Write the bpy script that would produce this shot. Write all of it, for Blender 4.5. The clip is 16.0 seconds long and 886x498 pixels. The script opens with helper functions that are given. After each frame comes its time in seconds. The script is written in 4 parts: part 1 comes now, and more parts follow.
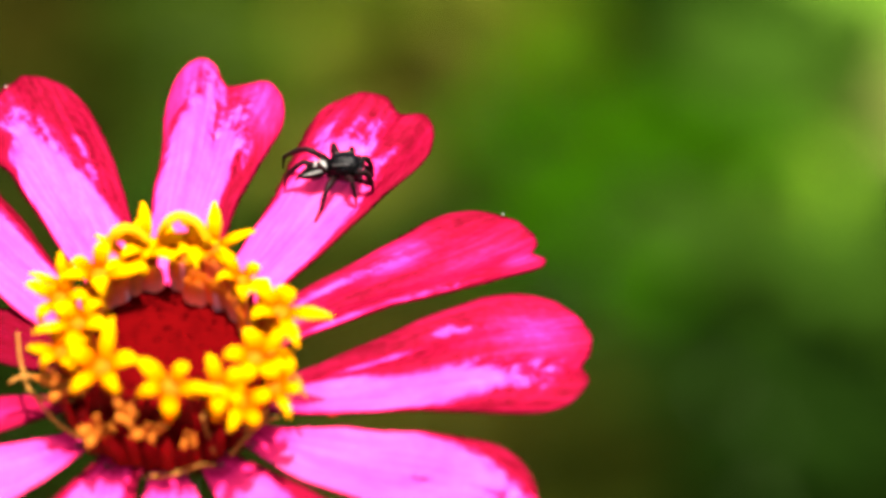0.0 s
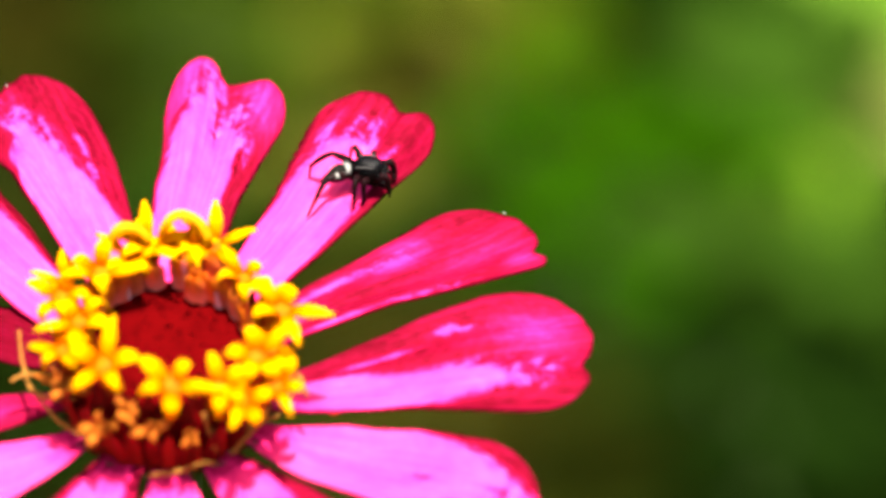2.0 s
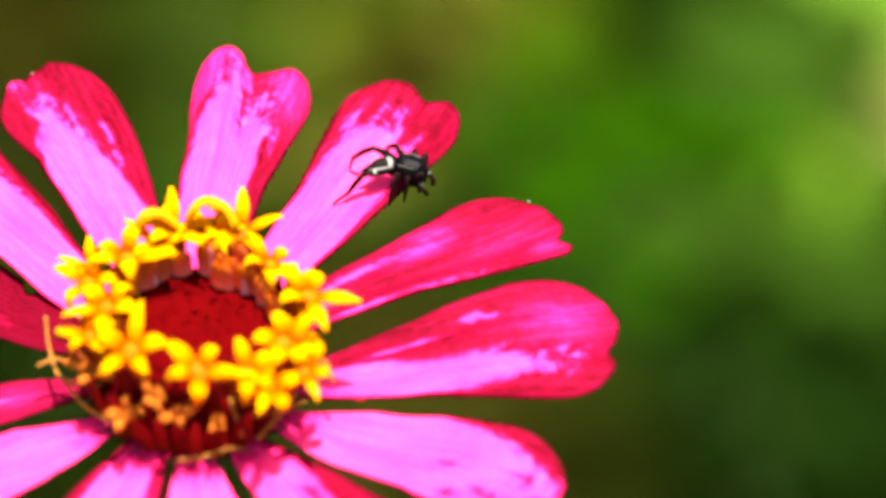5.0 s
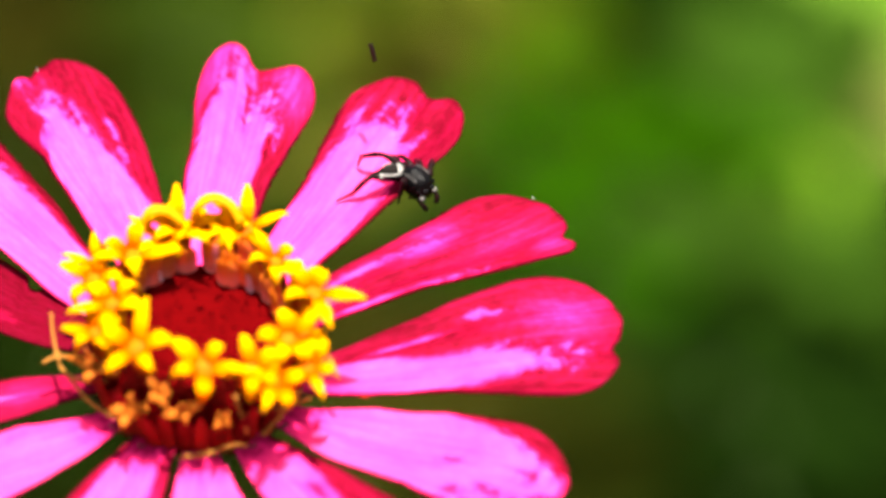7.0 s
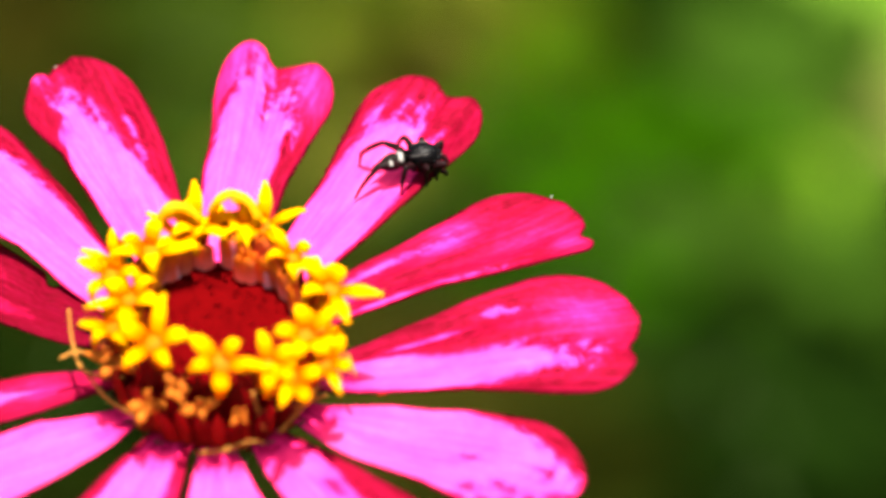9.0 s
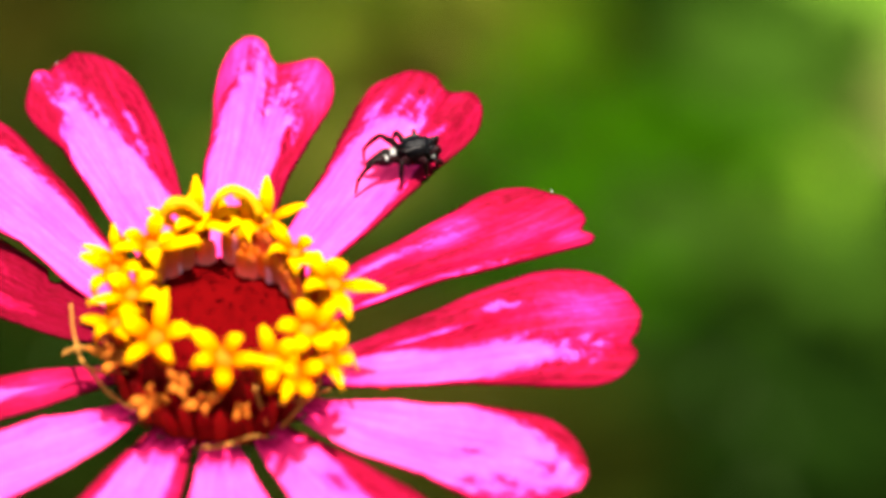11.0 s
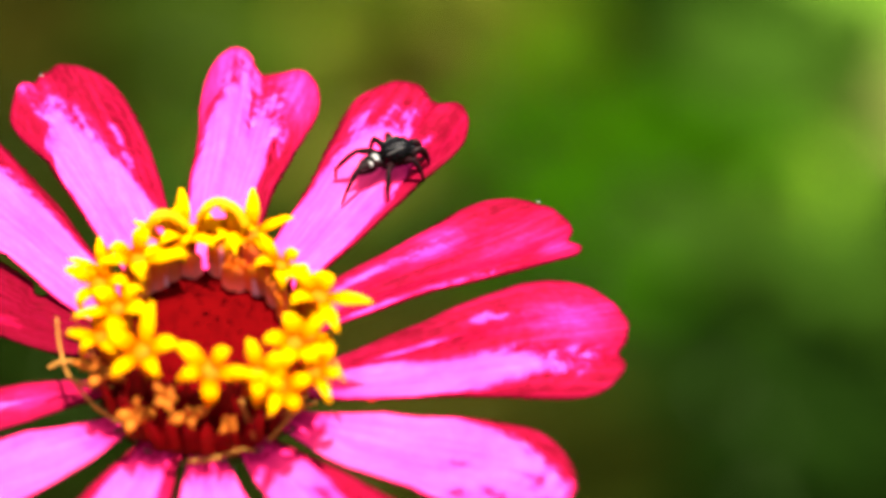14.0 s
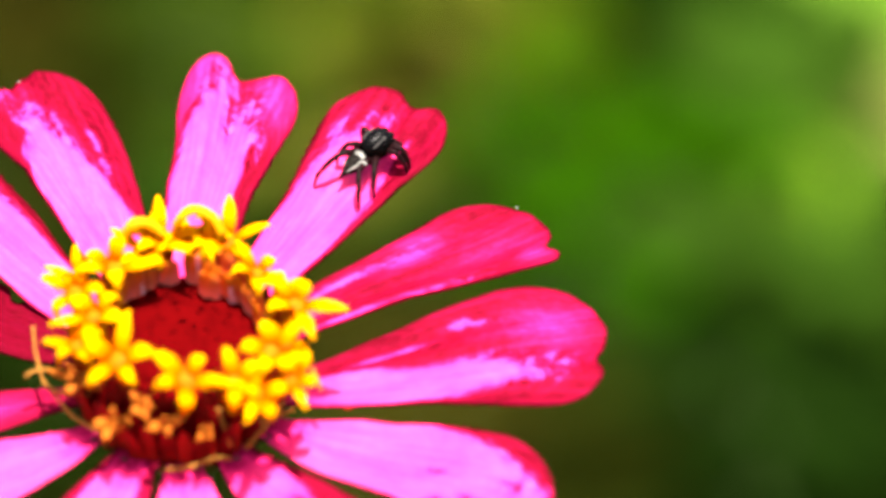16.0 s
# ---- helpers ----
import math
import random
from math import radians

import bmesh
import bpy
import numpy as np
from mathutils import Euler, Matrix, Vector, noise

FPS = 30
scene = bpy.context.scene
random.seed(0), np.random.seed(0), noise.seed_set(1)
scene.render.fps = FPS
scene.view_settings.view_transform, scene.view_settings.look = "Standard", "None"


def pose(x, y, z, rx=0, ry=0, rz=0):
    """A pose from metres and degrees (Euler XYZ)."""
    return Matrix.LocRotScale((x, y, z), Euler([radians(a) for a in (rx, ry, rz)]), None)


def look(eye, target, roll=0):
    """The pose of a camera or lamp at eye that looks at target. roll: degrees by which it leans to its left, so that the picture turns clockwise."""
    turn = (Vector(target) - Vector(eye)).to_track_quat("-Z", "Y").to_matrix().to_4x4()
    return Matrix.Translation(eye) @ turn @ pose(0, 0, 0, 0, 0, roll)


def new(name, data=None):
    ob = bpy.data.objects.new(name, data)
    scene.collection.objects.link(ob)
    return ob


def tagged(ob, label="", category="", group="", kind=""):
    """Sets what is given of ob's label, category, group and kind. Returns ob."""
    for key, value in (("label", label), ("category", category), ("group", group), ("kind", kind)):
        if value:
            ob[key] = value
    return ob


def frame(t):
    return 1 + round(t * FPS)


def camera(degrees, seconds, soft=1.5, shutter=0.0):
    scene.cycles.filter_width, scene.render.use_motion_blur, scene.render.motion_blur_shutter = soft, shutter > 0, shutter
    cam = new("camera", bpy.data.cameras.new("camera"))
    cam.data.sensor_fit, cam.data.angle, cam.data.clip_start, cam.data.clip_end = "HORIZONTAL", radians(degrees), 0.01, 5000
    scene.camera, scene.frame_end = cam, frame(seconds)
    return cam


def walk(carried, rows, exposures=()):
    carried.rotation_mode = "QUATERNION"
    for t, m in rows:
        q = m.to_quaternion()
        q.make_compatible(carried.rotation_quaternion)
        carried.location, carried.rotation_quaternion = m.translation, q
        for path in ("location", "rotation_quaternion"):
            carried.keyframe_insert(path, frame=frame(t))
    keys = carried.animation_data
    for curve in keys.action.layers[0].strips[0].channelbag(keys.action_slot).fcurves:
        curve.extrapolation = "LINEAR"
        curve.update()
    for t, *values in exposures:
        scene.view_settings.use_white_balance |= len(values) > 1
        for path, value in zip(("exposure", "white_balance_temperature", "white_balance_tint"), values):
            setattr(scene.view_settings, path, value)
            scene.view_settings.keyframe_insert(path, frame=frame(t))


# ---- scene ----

# A zinnia sways in a light wind before a still macro camera; a jumping spider turns on one of its petals.
MM = 0.001
EYE = (0.01616, -0.31013, 0.73883)
HOME = (0.0, 0.0, 0.55)      # centre of the flower's disc, at rest
LEAN = 19.0                  # the flower's face leans towards the camera

cam = camera(10.0, 16.0, soft=3.8)
cam.data.dof.use_dof = True
cam.data.dof.focus_distance = 0.372
cam.data.dof.aperture_fstop = 18.0
STAND = pose(*EYE, 60, 0, 0)
walk(cam, [(0.0, STAND), (16.0, STAND)], [(0.0, 2.50), (12.5, 2.52), (14.5, 2.56), (16.0, 2.60)])

# ---- light: the sun of a tropical noon, close to the zenith, and open sky ----
SUN_UP, SUN_TURN = 76.0, 158.0    # elevation; degrees to the right of straight ahead
world = bpy.data.worlds.new("sky")
world.use_nodes = True
scene.world = world
wn = world.node_tree.nodes
sky = wn.new("ShaderNodeTexSky")
sky.sky_type = "NISHITA"
sky.sun_disc = False
sky.dust_density = 5.0
sky.air_density = 0.7
sky.ozone_density = 0.2
sky.sun_elevation = radians(SUN_UP)
sky.sun_rotation = radians(SUN_TURN)
wn["Background"].inputs[1].default_value = 0.075
world.node_tree.links.new(sky.outputs[0], wn["Background"].inputs[0])
sun_data = bpy.data.lights.new("sun", "SUN")
sun_data.energy = 5.0
sun_data.angle = radians(2.5)
sun_data.color = (1.0, 0.95, 0.86)
sun = new("sun", sun_data)
se, sa = radians(SUN_UP), radians(SUN_TURN)
sun.matrix_world = look((math.sin(sa) * math.cos(se) * 4, math.cos(sa) * math.cos(se) * 4, 0.55 + math.sin(se) * 4), HOME)


# ---- materials ----
def material(name, rough=0.5, spec=0.5):
    m = bpy.data.materials.new(name)
    m.use_nodes = True
    nt = m.node_tree
    b = nt.nodes["Principled BSDF"]
    b.inputs["Roughness"].default_value = rough
    b.inputs["Specular IOR Level"].default_value = spec
    return m, nt, b


def link(nt, a, b):
    nt.links.new(a, b)


def coords(nt, kind="Object", scale=(1, 1, 1)):
    tc = nt.nodes.new("ShaderNodeTexCoord")
    mp = nt.nodes.new("ShaderNodeMapping")
    mp.inputs["Scale"].default_value = scale
    link(nt, tc.outputs[kind], mp.inputs[0])
    return mp.outputs[0]


def noise_tex(nt, vec, scale, detail=4.0, rough=0.6):
    n = nt.nodes.new("ShaderNodeTexNoise")
    n.inputs["Scale"].default_value = scale
    n.inputs["Detail"].default_value = detail
    n.inputs["Roughness"].default_value = rough
    link(nt, vec, n.inputs["Vector"])
    return n.outputs["Fac"]


def ramp(nt, fac, stops):
    r = nt.nodes.new("ShaderNodeValToRGB")
    els = r.color_ramp.elements
    while len(els) < len(stops):
        els.new(0.5)
    for e, (p, c) in zip(els, stops):
        e.position = p
        e.color = (*c, 1)
    link(nt, fac, r.inputs[0])
    return r.outputs[0]


def maths(nt, op, a, b=None, c=None):
    n = nt.nodes.new("ShaderNodeMath")
    n.operation = op
    for i, v in enumerate((a, b, c)):
        if v is None:
            continue
        if isinstance(v, (int, float)):
            n.inputs[i].default_value = v
        else:
            link(nt, v, n.inputs[i])
    return n.outputs[0]


def bump(nt, bsdf, height, strength, dist):
    n = nt.nodes.new("ShaderNodeBump")
    n.inputs["Strength"].default_value = strength
    n.inputs["Distance"].default_value = dist
    link(nt, height, n.inputs["Height"])
    link(nt, n.outputs[0], bsdf.inputs["Normal"])
    return n.outputs[0]


def translucent(nt, bsdf, colour, share, normal=None):
    """Lets light through a thin leaf or petal."""
    tr = nt.nodes.new("ShaderNodeBsdfTranslucent")
    mix = nt.nodes.new("ShaderNodeMixShader")
    mix.inputs[0].default_value = share
    if isinstance(colour, tuple):
        tr.inputs[0].default_value = (*colour, 1)
    else:
        link(nt, colour, tr.inputs[0])
    if normal is not None:
        link(nt, normal, tr.inputs["Normal"])
    link(nt, bsdf.outputs[0], mix.inputs[1])
    link(nt, tr.outputs[0], mix.inputs[2])
    link(nt, mix.outputs[0], nt.nodes["Material Output"].inputs["Surface"])


def petal_material():
    m, nt, b = material("petal", 0.6, 0.012)
    uv = nt.nodes.new("ShaderNodeUVMap")
    uv.uv_map = "blade"
    pg = nt.nodes.new("ShaderNodeUVMap")
    pg.uv_map = "pigment_sheen"
    sep = nt.nodes.new("ShaderNodeSeparateXYZ")
    link(nt, pg.outputs[0], sep.inputs[0])
    long_map = nt.nodes.new("ShaderNodeMapping")
    long_map.inputs["Scale"].default_value = (1.6, 9.0, 1.0)
    link(nt, uv.outputs[0], long_map.inputs[0])
    rnd = nt.nodes.new("ShaderNodeObjectInfo").outputs["Random"]
    shift = nt.nodes.new("ShaderNodeCombineXYZ")
    link(nt, maths(nt, "MULTIPLY", rnd, 37.0), shift.inputs[2])
    link(nt, shift.outputs[0], long_map.inputs["Location"])
    streak = noise_tex(nt, long_map.outputs[0], 2.2, 5.0, 0.62)
    blotch_map = nt.nodes.new("ShaderNodeMapping")
    blotch_map.inputs["Scale"].default_value = (9.5, 3.1, 1.0)
    link(nt, uv.outputs[0], blotch_map.inputs[0])
    link(nt, shift.outputs[0], blotch_map.inputs["Location"])
    blotch = noise_tex(nt, blotch_map.outputs[0], 2.6, 5.0, 0.66)
    mixn = maths(nt, "ADD", maths(nt, "MULTIPLY", streak, 0.28), maths(nt, "MULTIPLY", blotch, 0.92))
    vein_map = nt.nodes.new("ShaderNodeMapping")
    vein_map.inputs["Scale"].default_value = (1.2, 10.0, 1.0)
    link(nt, uv.outputs[0], vein_map.inputs[0])
    link(nt, shift.outputs[0], vein_map.inputs["Location"])
    nerves = noise_tex(nt, vein_map.outputs[0], 2.0, 3.0, 0.55)
    p, ragged = sep.outputs[0], sep.outputs[1]
    tone = maths(nt, "ADD", p, maths(nt, "MULTIPLY", maths(nt, "SUBTRACT", mixn, 0.6), ragged))
    tone = maths(nt, "ADD", tone, maths(nt, "MULTIPLY", maths(nt, "SUBTRACT", nerves, 0.5), 0.17))
    slow_map = nt.nodes.new("ShaderNodeMapping")
    slow_map.inputs["Scale"].default_value = (2.4, 2.0, 1.0)
    link(nt, uv.outputs[0], slow_map.inputs[0])
    link(nt, shift.outputs[0], slow_map.inputs["Location"])
    slow = noise_tex(nt, slow_map.outputs[0], 1.4, 2.0, 0.5)
    tone = maths(nt, "ADD", tone, maths(nt, "MULTIPLY", maths(nt, "SUBTRACT", slow, 0.47), 0.3))
    # own colour and sunlit sheen share this ramp, crimson to pale magenta
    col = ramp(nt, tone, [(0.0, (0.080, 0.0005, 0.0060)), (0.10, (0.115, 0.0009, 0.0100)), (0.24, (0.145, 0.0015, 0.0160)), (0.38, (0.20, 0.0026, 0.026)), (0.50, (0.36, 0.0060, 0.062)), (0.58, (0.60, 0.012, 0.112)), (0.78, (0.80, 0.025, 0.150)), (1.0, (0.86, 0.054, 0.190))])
    # a thin dark margin, and faint darker veins
    sep_uv = nt.nodes.new("ShaderNodeSeparateXYZ")
    link(nt, uv.outputs[0], sep_uv.inputs[0])
    rim = maths(nt, "MINIMUM", maths(nt, "MINIMUM", sep_uv.outputs[1], maths(nt, "SUBTRACT", 1.0, sep_uv.outputs[1])), maths(nt, "MULTIPLY", maths(nt, "SUBTRACT", 1.0, sep_uv.outputs[0]), 2.2))
    rim = maths(nt, "ADD", rim, maths(nt, "MULTIPLY", maths(nt, "SUBTRACT", blotch, 0.5), 0.003))
    shade = ramp(nt, rim, [(0.003, (0.30, 0.22, 0.22)), (0.013, (0.50, 0.40, 0.42)), (0.030, (0.88, 0.80, 0.82)), (0.05, (1, 1, 1))])
    vein_tone = ramp(nt, streak, [(0.32, (0.92, 0.84, 0.88)), (0.58, (1, 1, 1))])
    both = nt.nodes.new("ShaderNodeMix")
    both.data_type, both.blend_type = "RGBA", "MULTIPLY"
    both.inputs[0].default_value = 1.0
    link(nt, shade, both.inputs[6])
    link(nt, vein_tone, both.inputs[7])
    fin = nt.nodes.new("ShaderNodeMix")
    fin.data_type, fin.blend_type = "RGBA", "MULTIPLY"
    fin.inputs[0].default_value = 1.0
    link(nt, col, fin.inputs[6])
    link(nt, both.outputs[2], fin.inputs[7])
    # fine dark mottling, strongest where the petal is red
    mottle_map = nt.nodes.new("ShaderNodeMapping")
    mottle_map.inputs["Scale"].default_value = (12.0, 9.0, 1.0)
    link(nt, uv.outputs[0], mottle_map.inputs[0])
    link(nt, shift.outputs[0], mottle_map.inputs["Location"])
    mottle = noise_tex(nt, mottle_map.outputs[0], 2.6, 5.0, 0.7)
    mottle = maths(nt, "ADD", maths(nt, "MULTIPLY", mottle, 0.6), maths(nt, "MULTIPLY", nerves, 0.4))
    flecks = nt.nodes.new("ShaderNodeMix")
    flecks.data_type, flecks.blend_type = "RGBA", "MULTIPLY"
    weight = ramp(nt, tone, [(0.30, (1, 1, 1)), (0.66, (0.22, 0.22, 0.22))])
    link(nt, weight, flecks.inputs[0])
    link(nt, fin.outputs[2], flecks.inputs[6])
    link(nt, ramp(nt, mottle, [(0.36, (0.52, 0.34, 0.40)), (0.48, (0.95, 0.85, 0.90)), (0.60, (1.2, 1.8, 1.6))]), flecks.inputs[7])
    col = flecks.outputs[2]
    link(nt, col, b.inputs["Base Color"])
    fine_map = nt.nodes.new("ShaderNodeMapping")
    fine_map.inputs["Scale"].default_value = (2.0, 26.0, 1.0)
    link(nt, uv.outputs[0], fine_map.inputs[0])
    vein = noise_tex(nt, fine_map.outputs[0], 2.0, 3.0, 0.5)
    h = maths(nt, "ADD", maths(nt, "MULTIPLY", vein, 1.0), maths(nt, "MULTIPLY", blotch, 0.8))
    bump(nt, b, h, 0.35, 0.0003)
    translucent(nt, b, col, 0.22)
    return m


def plain(name, c0, c1, scale, rough=0.5, spec=0.5, bump_mm=0.05, share=0.0, kind="Object", spread=0.0):
    """Two tones broken up by coarse and fine noise; spread varies the tone from piece to piece."""
    m, nt, b = material(name, rough, spec)
    v = coords(nt, kind)
    n1 = noise_tex(nt, v, scale, 4.0)
    n2 = noise_tex(nt, v, scale * 6.3, 3.0)
    f = maths(nt, "ADD", maths(nt, "MULTIPLY", n1, 0.7), maths(nt, "MULTIPLY", n2, 0.3))
    if spread:
        rnd = nt.nodes.new("ShaderNodeObjectInfo").outputs["Random"]
        f = maths(nt, "ADD", f, maths(nt, "MULTIPLY", maths(nt, "SUBTRACT", rnd, 0.5), spread))
    col = ramp(nt, f, [(0.3, c0), (0.7, c1)])
    link(nt, col, b.inputs["Base Color"])
    bump(nt, b, f, 0.6, bump_mm * MM)
    if share:
        translucent(nt, b, col, share)
    return m


def leaf_material(name, c0, c1, share=0.45, rough=0.45):
    m, nt, b = material(name, rough, 0.0)
    uv = nt.nodes.new("ShaderNodeUVMap")
    uv.uv_map = "blade"
    n = noise_tex(nt, uv.outputs[0], 5.0, 5.0)
    wave = nt.nodes.new("ShaderNodeTexWave")
    wave.inputs["Scale"].default_value = 3.0
    wave.inputs["Distortion"].default_value = 2.0
    link(nt, uv.outputs[0], wave.inputs["Vector"])
    rnd = nt.nodes.new("ShaderNodeObjectInfo").outputs["Random"]
    f = maths(nt, "ADD", maths(nt, "MULTIPLY", n, 0.6), maths(nt, "MULTIPLY", rnd, 0.4))
    f = maths(nt, "ADD", f, maths(nt, "MULTIPLY", wave.outputs["Fac"], 0.12))
    col = ramp(nt, f, [(0.25, c0), (0.8, c1)])
    link(nt, col, b.inputs["Base Color"])
    bump(nt, b, wave.outputs["Fac"], 0.4, 0.0006)
    translucent(nt, b, col, share)
    return m


PETAL = petal_material()


def floret_material():
    m, nt, b = material("floret_yellow", 0.6, 0.0)
    uv = nt.nodes.new("ShaderNodeUVMap")
    uv.uv_map = "blade"
    sep = nt.nodes.new("ShaderNodeSeparateXYZ")
    link(nt, uv.outputs[0], sep.inputs[0])
    n = noise_tex(nt, coords(nt, "Object"), 900, 3.0)
    rnd = nt.nodes.new("ShaderNodeObjectInfo").outputs["Random"]
    f = maths(nt, "ADD", sep.outputs[0], maths(nt, "MULTIPLY", maths(nt, "SUBTRACT", n, 0.5), 0.4))
    f = maths(nt, "SUBTRACT", f, maths(nt, "MULTIPLY", rnd, 0.14))
    # yellow tips; shade at the lobe's foot painted in as orange
    col = ramp(nt, f, [(0.0, (0.24, 0.040, 0.0)), (0.16, (0.40, 0.095, 0.0)), (0.36, (0.48, 0.160, 0.0)), (0.80, (0.54, 0.230, 0.0002))])
    link(nt, col, b.inputs["Base Color"])
    bump(nt, b, n, 0.5, 0.00004)
    translucent(nt, b, col, 0.25)
    return m


def bud_material():
    """Unopened florets: rose-brown below, orange at the top."""
    m, nt, b = material("floret_bud", 0.6, 0.01)
    uv = nt.nodes.new("ShaderNodeUVMap")
    uv.uv_map = "blade"
    sep = nt.nodes.new("ShaderNodeSeparateXYZ")
    link(nt, uv.outputs[0], sep.inputs[0])
    n = noise_tex(nt, coords(nt, "Object"), 700, 4.0)
    rnd = nt.nodes.new("ShaderNodeObjectInfo").outputs["Random"]
    f = maths(nt, "ADD", sep.outputs[0], maths(nt, "MULTIPLY", maths(nt, "SUBTRACT", n, 0.5), 0.5))
    f = maths(nt, "ADD", f, maths(nt, "MULTIPLY", maths(nt, "SUBTRACT", rnd, 0.5), 0.35))
    col = ramp(nt, f, [(0.05, (0.90, 0.34, 0.31)), (0.32, (0.80, 0.22, 0.17)), (0.60, (0.66, 0.130, 0.050)), (0.90, (0.64, 0.150, 0.008))])
    link(nt, col, b.inputs["Base Color"])
    bump(nt, b, n, 0.5, 0.00005)
    translucent(nt, b, col, 0.5)
    return m


FLORET = floret_material()
BUD = bud_material()
FLORET_GOLD = plain("floret_gold", (0.3973, 0.137, 0), (0.4521, 0.1986, 0.000274), 700, 0.6, 0.04, 0.03, 0.25)
FLORET_TUBE = plain("floret_tube", (0.28, 0.052, 0.0004), (0.40, 0.105, 0.0008), 500, 0.6, 0.03, 0.03, 0.25)
WITHERED = plain("withered", (0.16, 0.030, 0.002), (0.35, 0.098, 0.008), 900, 0.7, 0.04, 0.05, 0.2)
THREAD = plain("thread", (0.19, 0.068, 0.009), (0.29, 0.13, 0.022), 900, 0.6, 0.05, 0.03, 0.2)
CHAFF_RED = plain("chaff_red", (0.011, 0.0001, 0.0002), (0.060, 0.0006, 0.0009), 800, 0.8, 0.0, 0.04, 0.25, spread=0.35)
CHAFF_DARK = plain("chaff_dark", (0.070, 0.0014, 0.0011), (0.21, 0.009, 0.005), 700, 0.6, 0.03, 0.04, 0.15, spread=0.5)
SLIVER_PINK = plain("sliver_pink", (0.86, 0.36, 0.42), (0.92, 0.62, 0.64), 600, 0.5, 0.02, 0.04, 0.6, spread=0.5)
GREEN_STEM = plain("stem_green", (0.02055, 0.03425, 0.006849), (0.03425, 0.05479, 0.01027), 120, 0.6, 0.2, 0.1)
BLACK = plain("spider_black", (0.0004, 0.0003, 0.0003), (0.0013, 0.0010, 0.0009), 2600, 0.26, 0.055, 0.16)
BELLY_HAIR = plain("spider_belly_hair", (0.0006, 0.0004, 0.0003), (0.0085, 0.0062, 0.0048), 2400, 0.6, 0.03, 0.14)
BLACK_BROWN = plain("spider_leg", (0.0012, 0.0007, 0.0007), (0.0095, 0.0026, 0.0030), 1800, 0.4, 0.03, 0.08)
PALE_HAIR = plain("spider_pale_hair", (0.004, 0.004, 0.0035), (0.24, 0.23, 0.21), 1900, 0.7, 0.1, 0.1)
HAIR_SHEEN = plain("spider_hair_sheen", (0.0008, 0.0006, 0.0006), (0.050, 0.045, 0.042), 1500, 0.6, 0.06, 0.1)
EYE_LENS = plain("spider_eye", (0.0006849, 0.0006849, 0.0006849), (0.00137, 0.00137, 0.00137), 900, 0.12, 0.10, 0.0)


def weed_leaf(name, r, g, b, share=0.4):
    return leaf_material(name, (r * 0.8, g * 0.8, b * 0.8), (r * 1.25, g * 1.25, b * 1.25), share)


LEAF_COVER = leaf_material("leaf_cover", (0.009, 0.018, 0.0012), (0.015, 0.027, 0.0021), 0.35)
SOIL = plain("soil", (0.012, 0.018, 0.0015), (0.021, 0.027, 0.0030), 14, 0.9, 0.02, 6.0)


# ---- builders ----
def part(name, data, mat, parent, label=""):
    """One mesh object under a thing or a part; data is a bmesh or a mesh."""
    if isinstance(data, bmesh.types.BMesh):
        me = bpy.data.meshes.new(name)
        data.to_mesh(me)
        data.free()
        for p in me.polygons:
            p.use_smooth = True
    else:
        me = data
    if mat is not None and not me.materials:
        me.materials.append(mat)
    ob = new(name, me)
    ob.parent = parent
    return tagged(ob, label=label)


def thing(name, m, label, category, group="", kind=""):
    ob = new(name)
    ob.empty_display_size = 0.005
    ob.matrix_basis = m
    return tagged(ob, label=label, category=category, group=group, kind=kind)


def tube(bm, pts, radii, sides=10, flat=1.0):
    """A tapered tube through points, with closed ends."""
    pts = [Vector(p) for p in pts]
    rings = []
    up = Vector((0.13, 0.31, 0.94))
    for i, p in enumerate(pts):
        d = (pts[min(i + 1, len(pts) - 1)] - pts[max(i - 1, 0)]).normalized()
        a = d.cross(up)
        if a.length < 1e-4:
            a = d.cross(Vector((1, 0, 0)))
        a.normalize()
        b = a.cross(d)
        rings.append([bm.verts.new(p + radii[i] * (math.cos(k * math.tau / sides) * a + flat * math.sin(k * math.tau / sides) * b)) for k in range(sides)])
    for r0, r1 in zip(rings, rings[1:]):
        for k in range(sides):
            bm.faces.new((r0[k], r0[(k + 1) % sides], r1[(k + 1) % sides], r1[k]))
    bm.faces.new(rings[0][::-1])
    bm.faces.new(rings[-1])
    return bm


def bend(pts, n=5):
    """A smooth line through a few points."""
    P = [Vector(p) for p in pts]
    out = []
    for i in range(len(P) - 1):
        p0, p1, p2, p3 = P[max(i - 1, 0)], P[i], P[i + 1], P[min(i + 2, len(P) - 1)]
        for k in range(n):
            t = k / n
            out.append(0.5 * ((2 * p1) + (p2 - p0) * t + (2 * p0 - 5 * p1 + 4 * p2 - p3) * t * t + (3 * p1 - p0 - 3 * p2 + p3) * t ** 3))
    out.append(P[-1])
    return out


def ball(bm, centre, radii, squash=None, seg=20, rings=14):
    """An ellipsoid; squash(x, y, z) on the unit ball may reshape it."""
    made = bmesh.ops.create_uvsphere(bm, u_segments=seg, v_segments=rings, radius=1.0)["verts"]
    for v in made:
        x, y, z = v.co
        if squash:
            x, y, z = squash(x, y, z)
        v.co = Vector((centre[0] + radii[0] * x, centre[1] + radii[1] * y, centre[2] + radii[2] * z))
    return bm


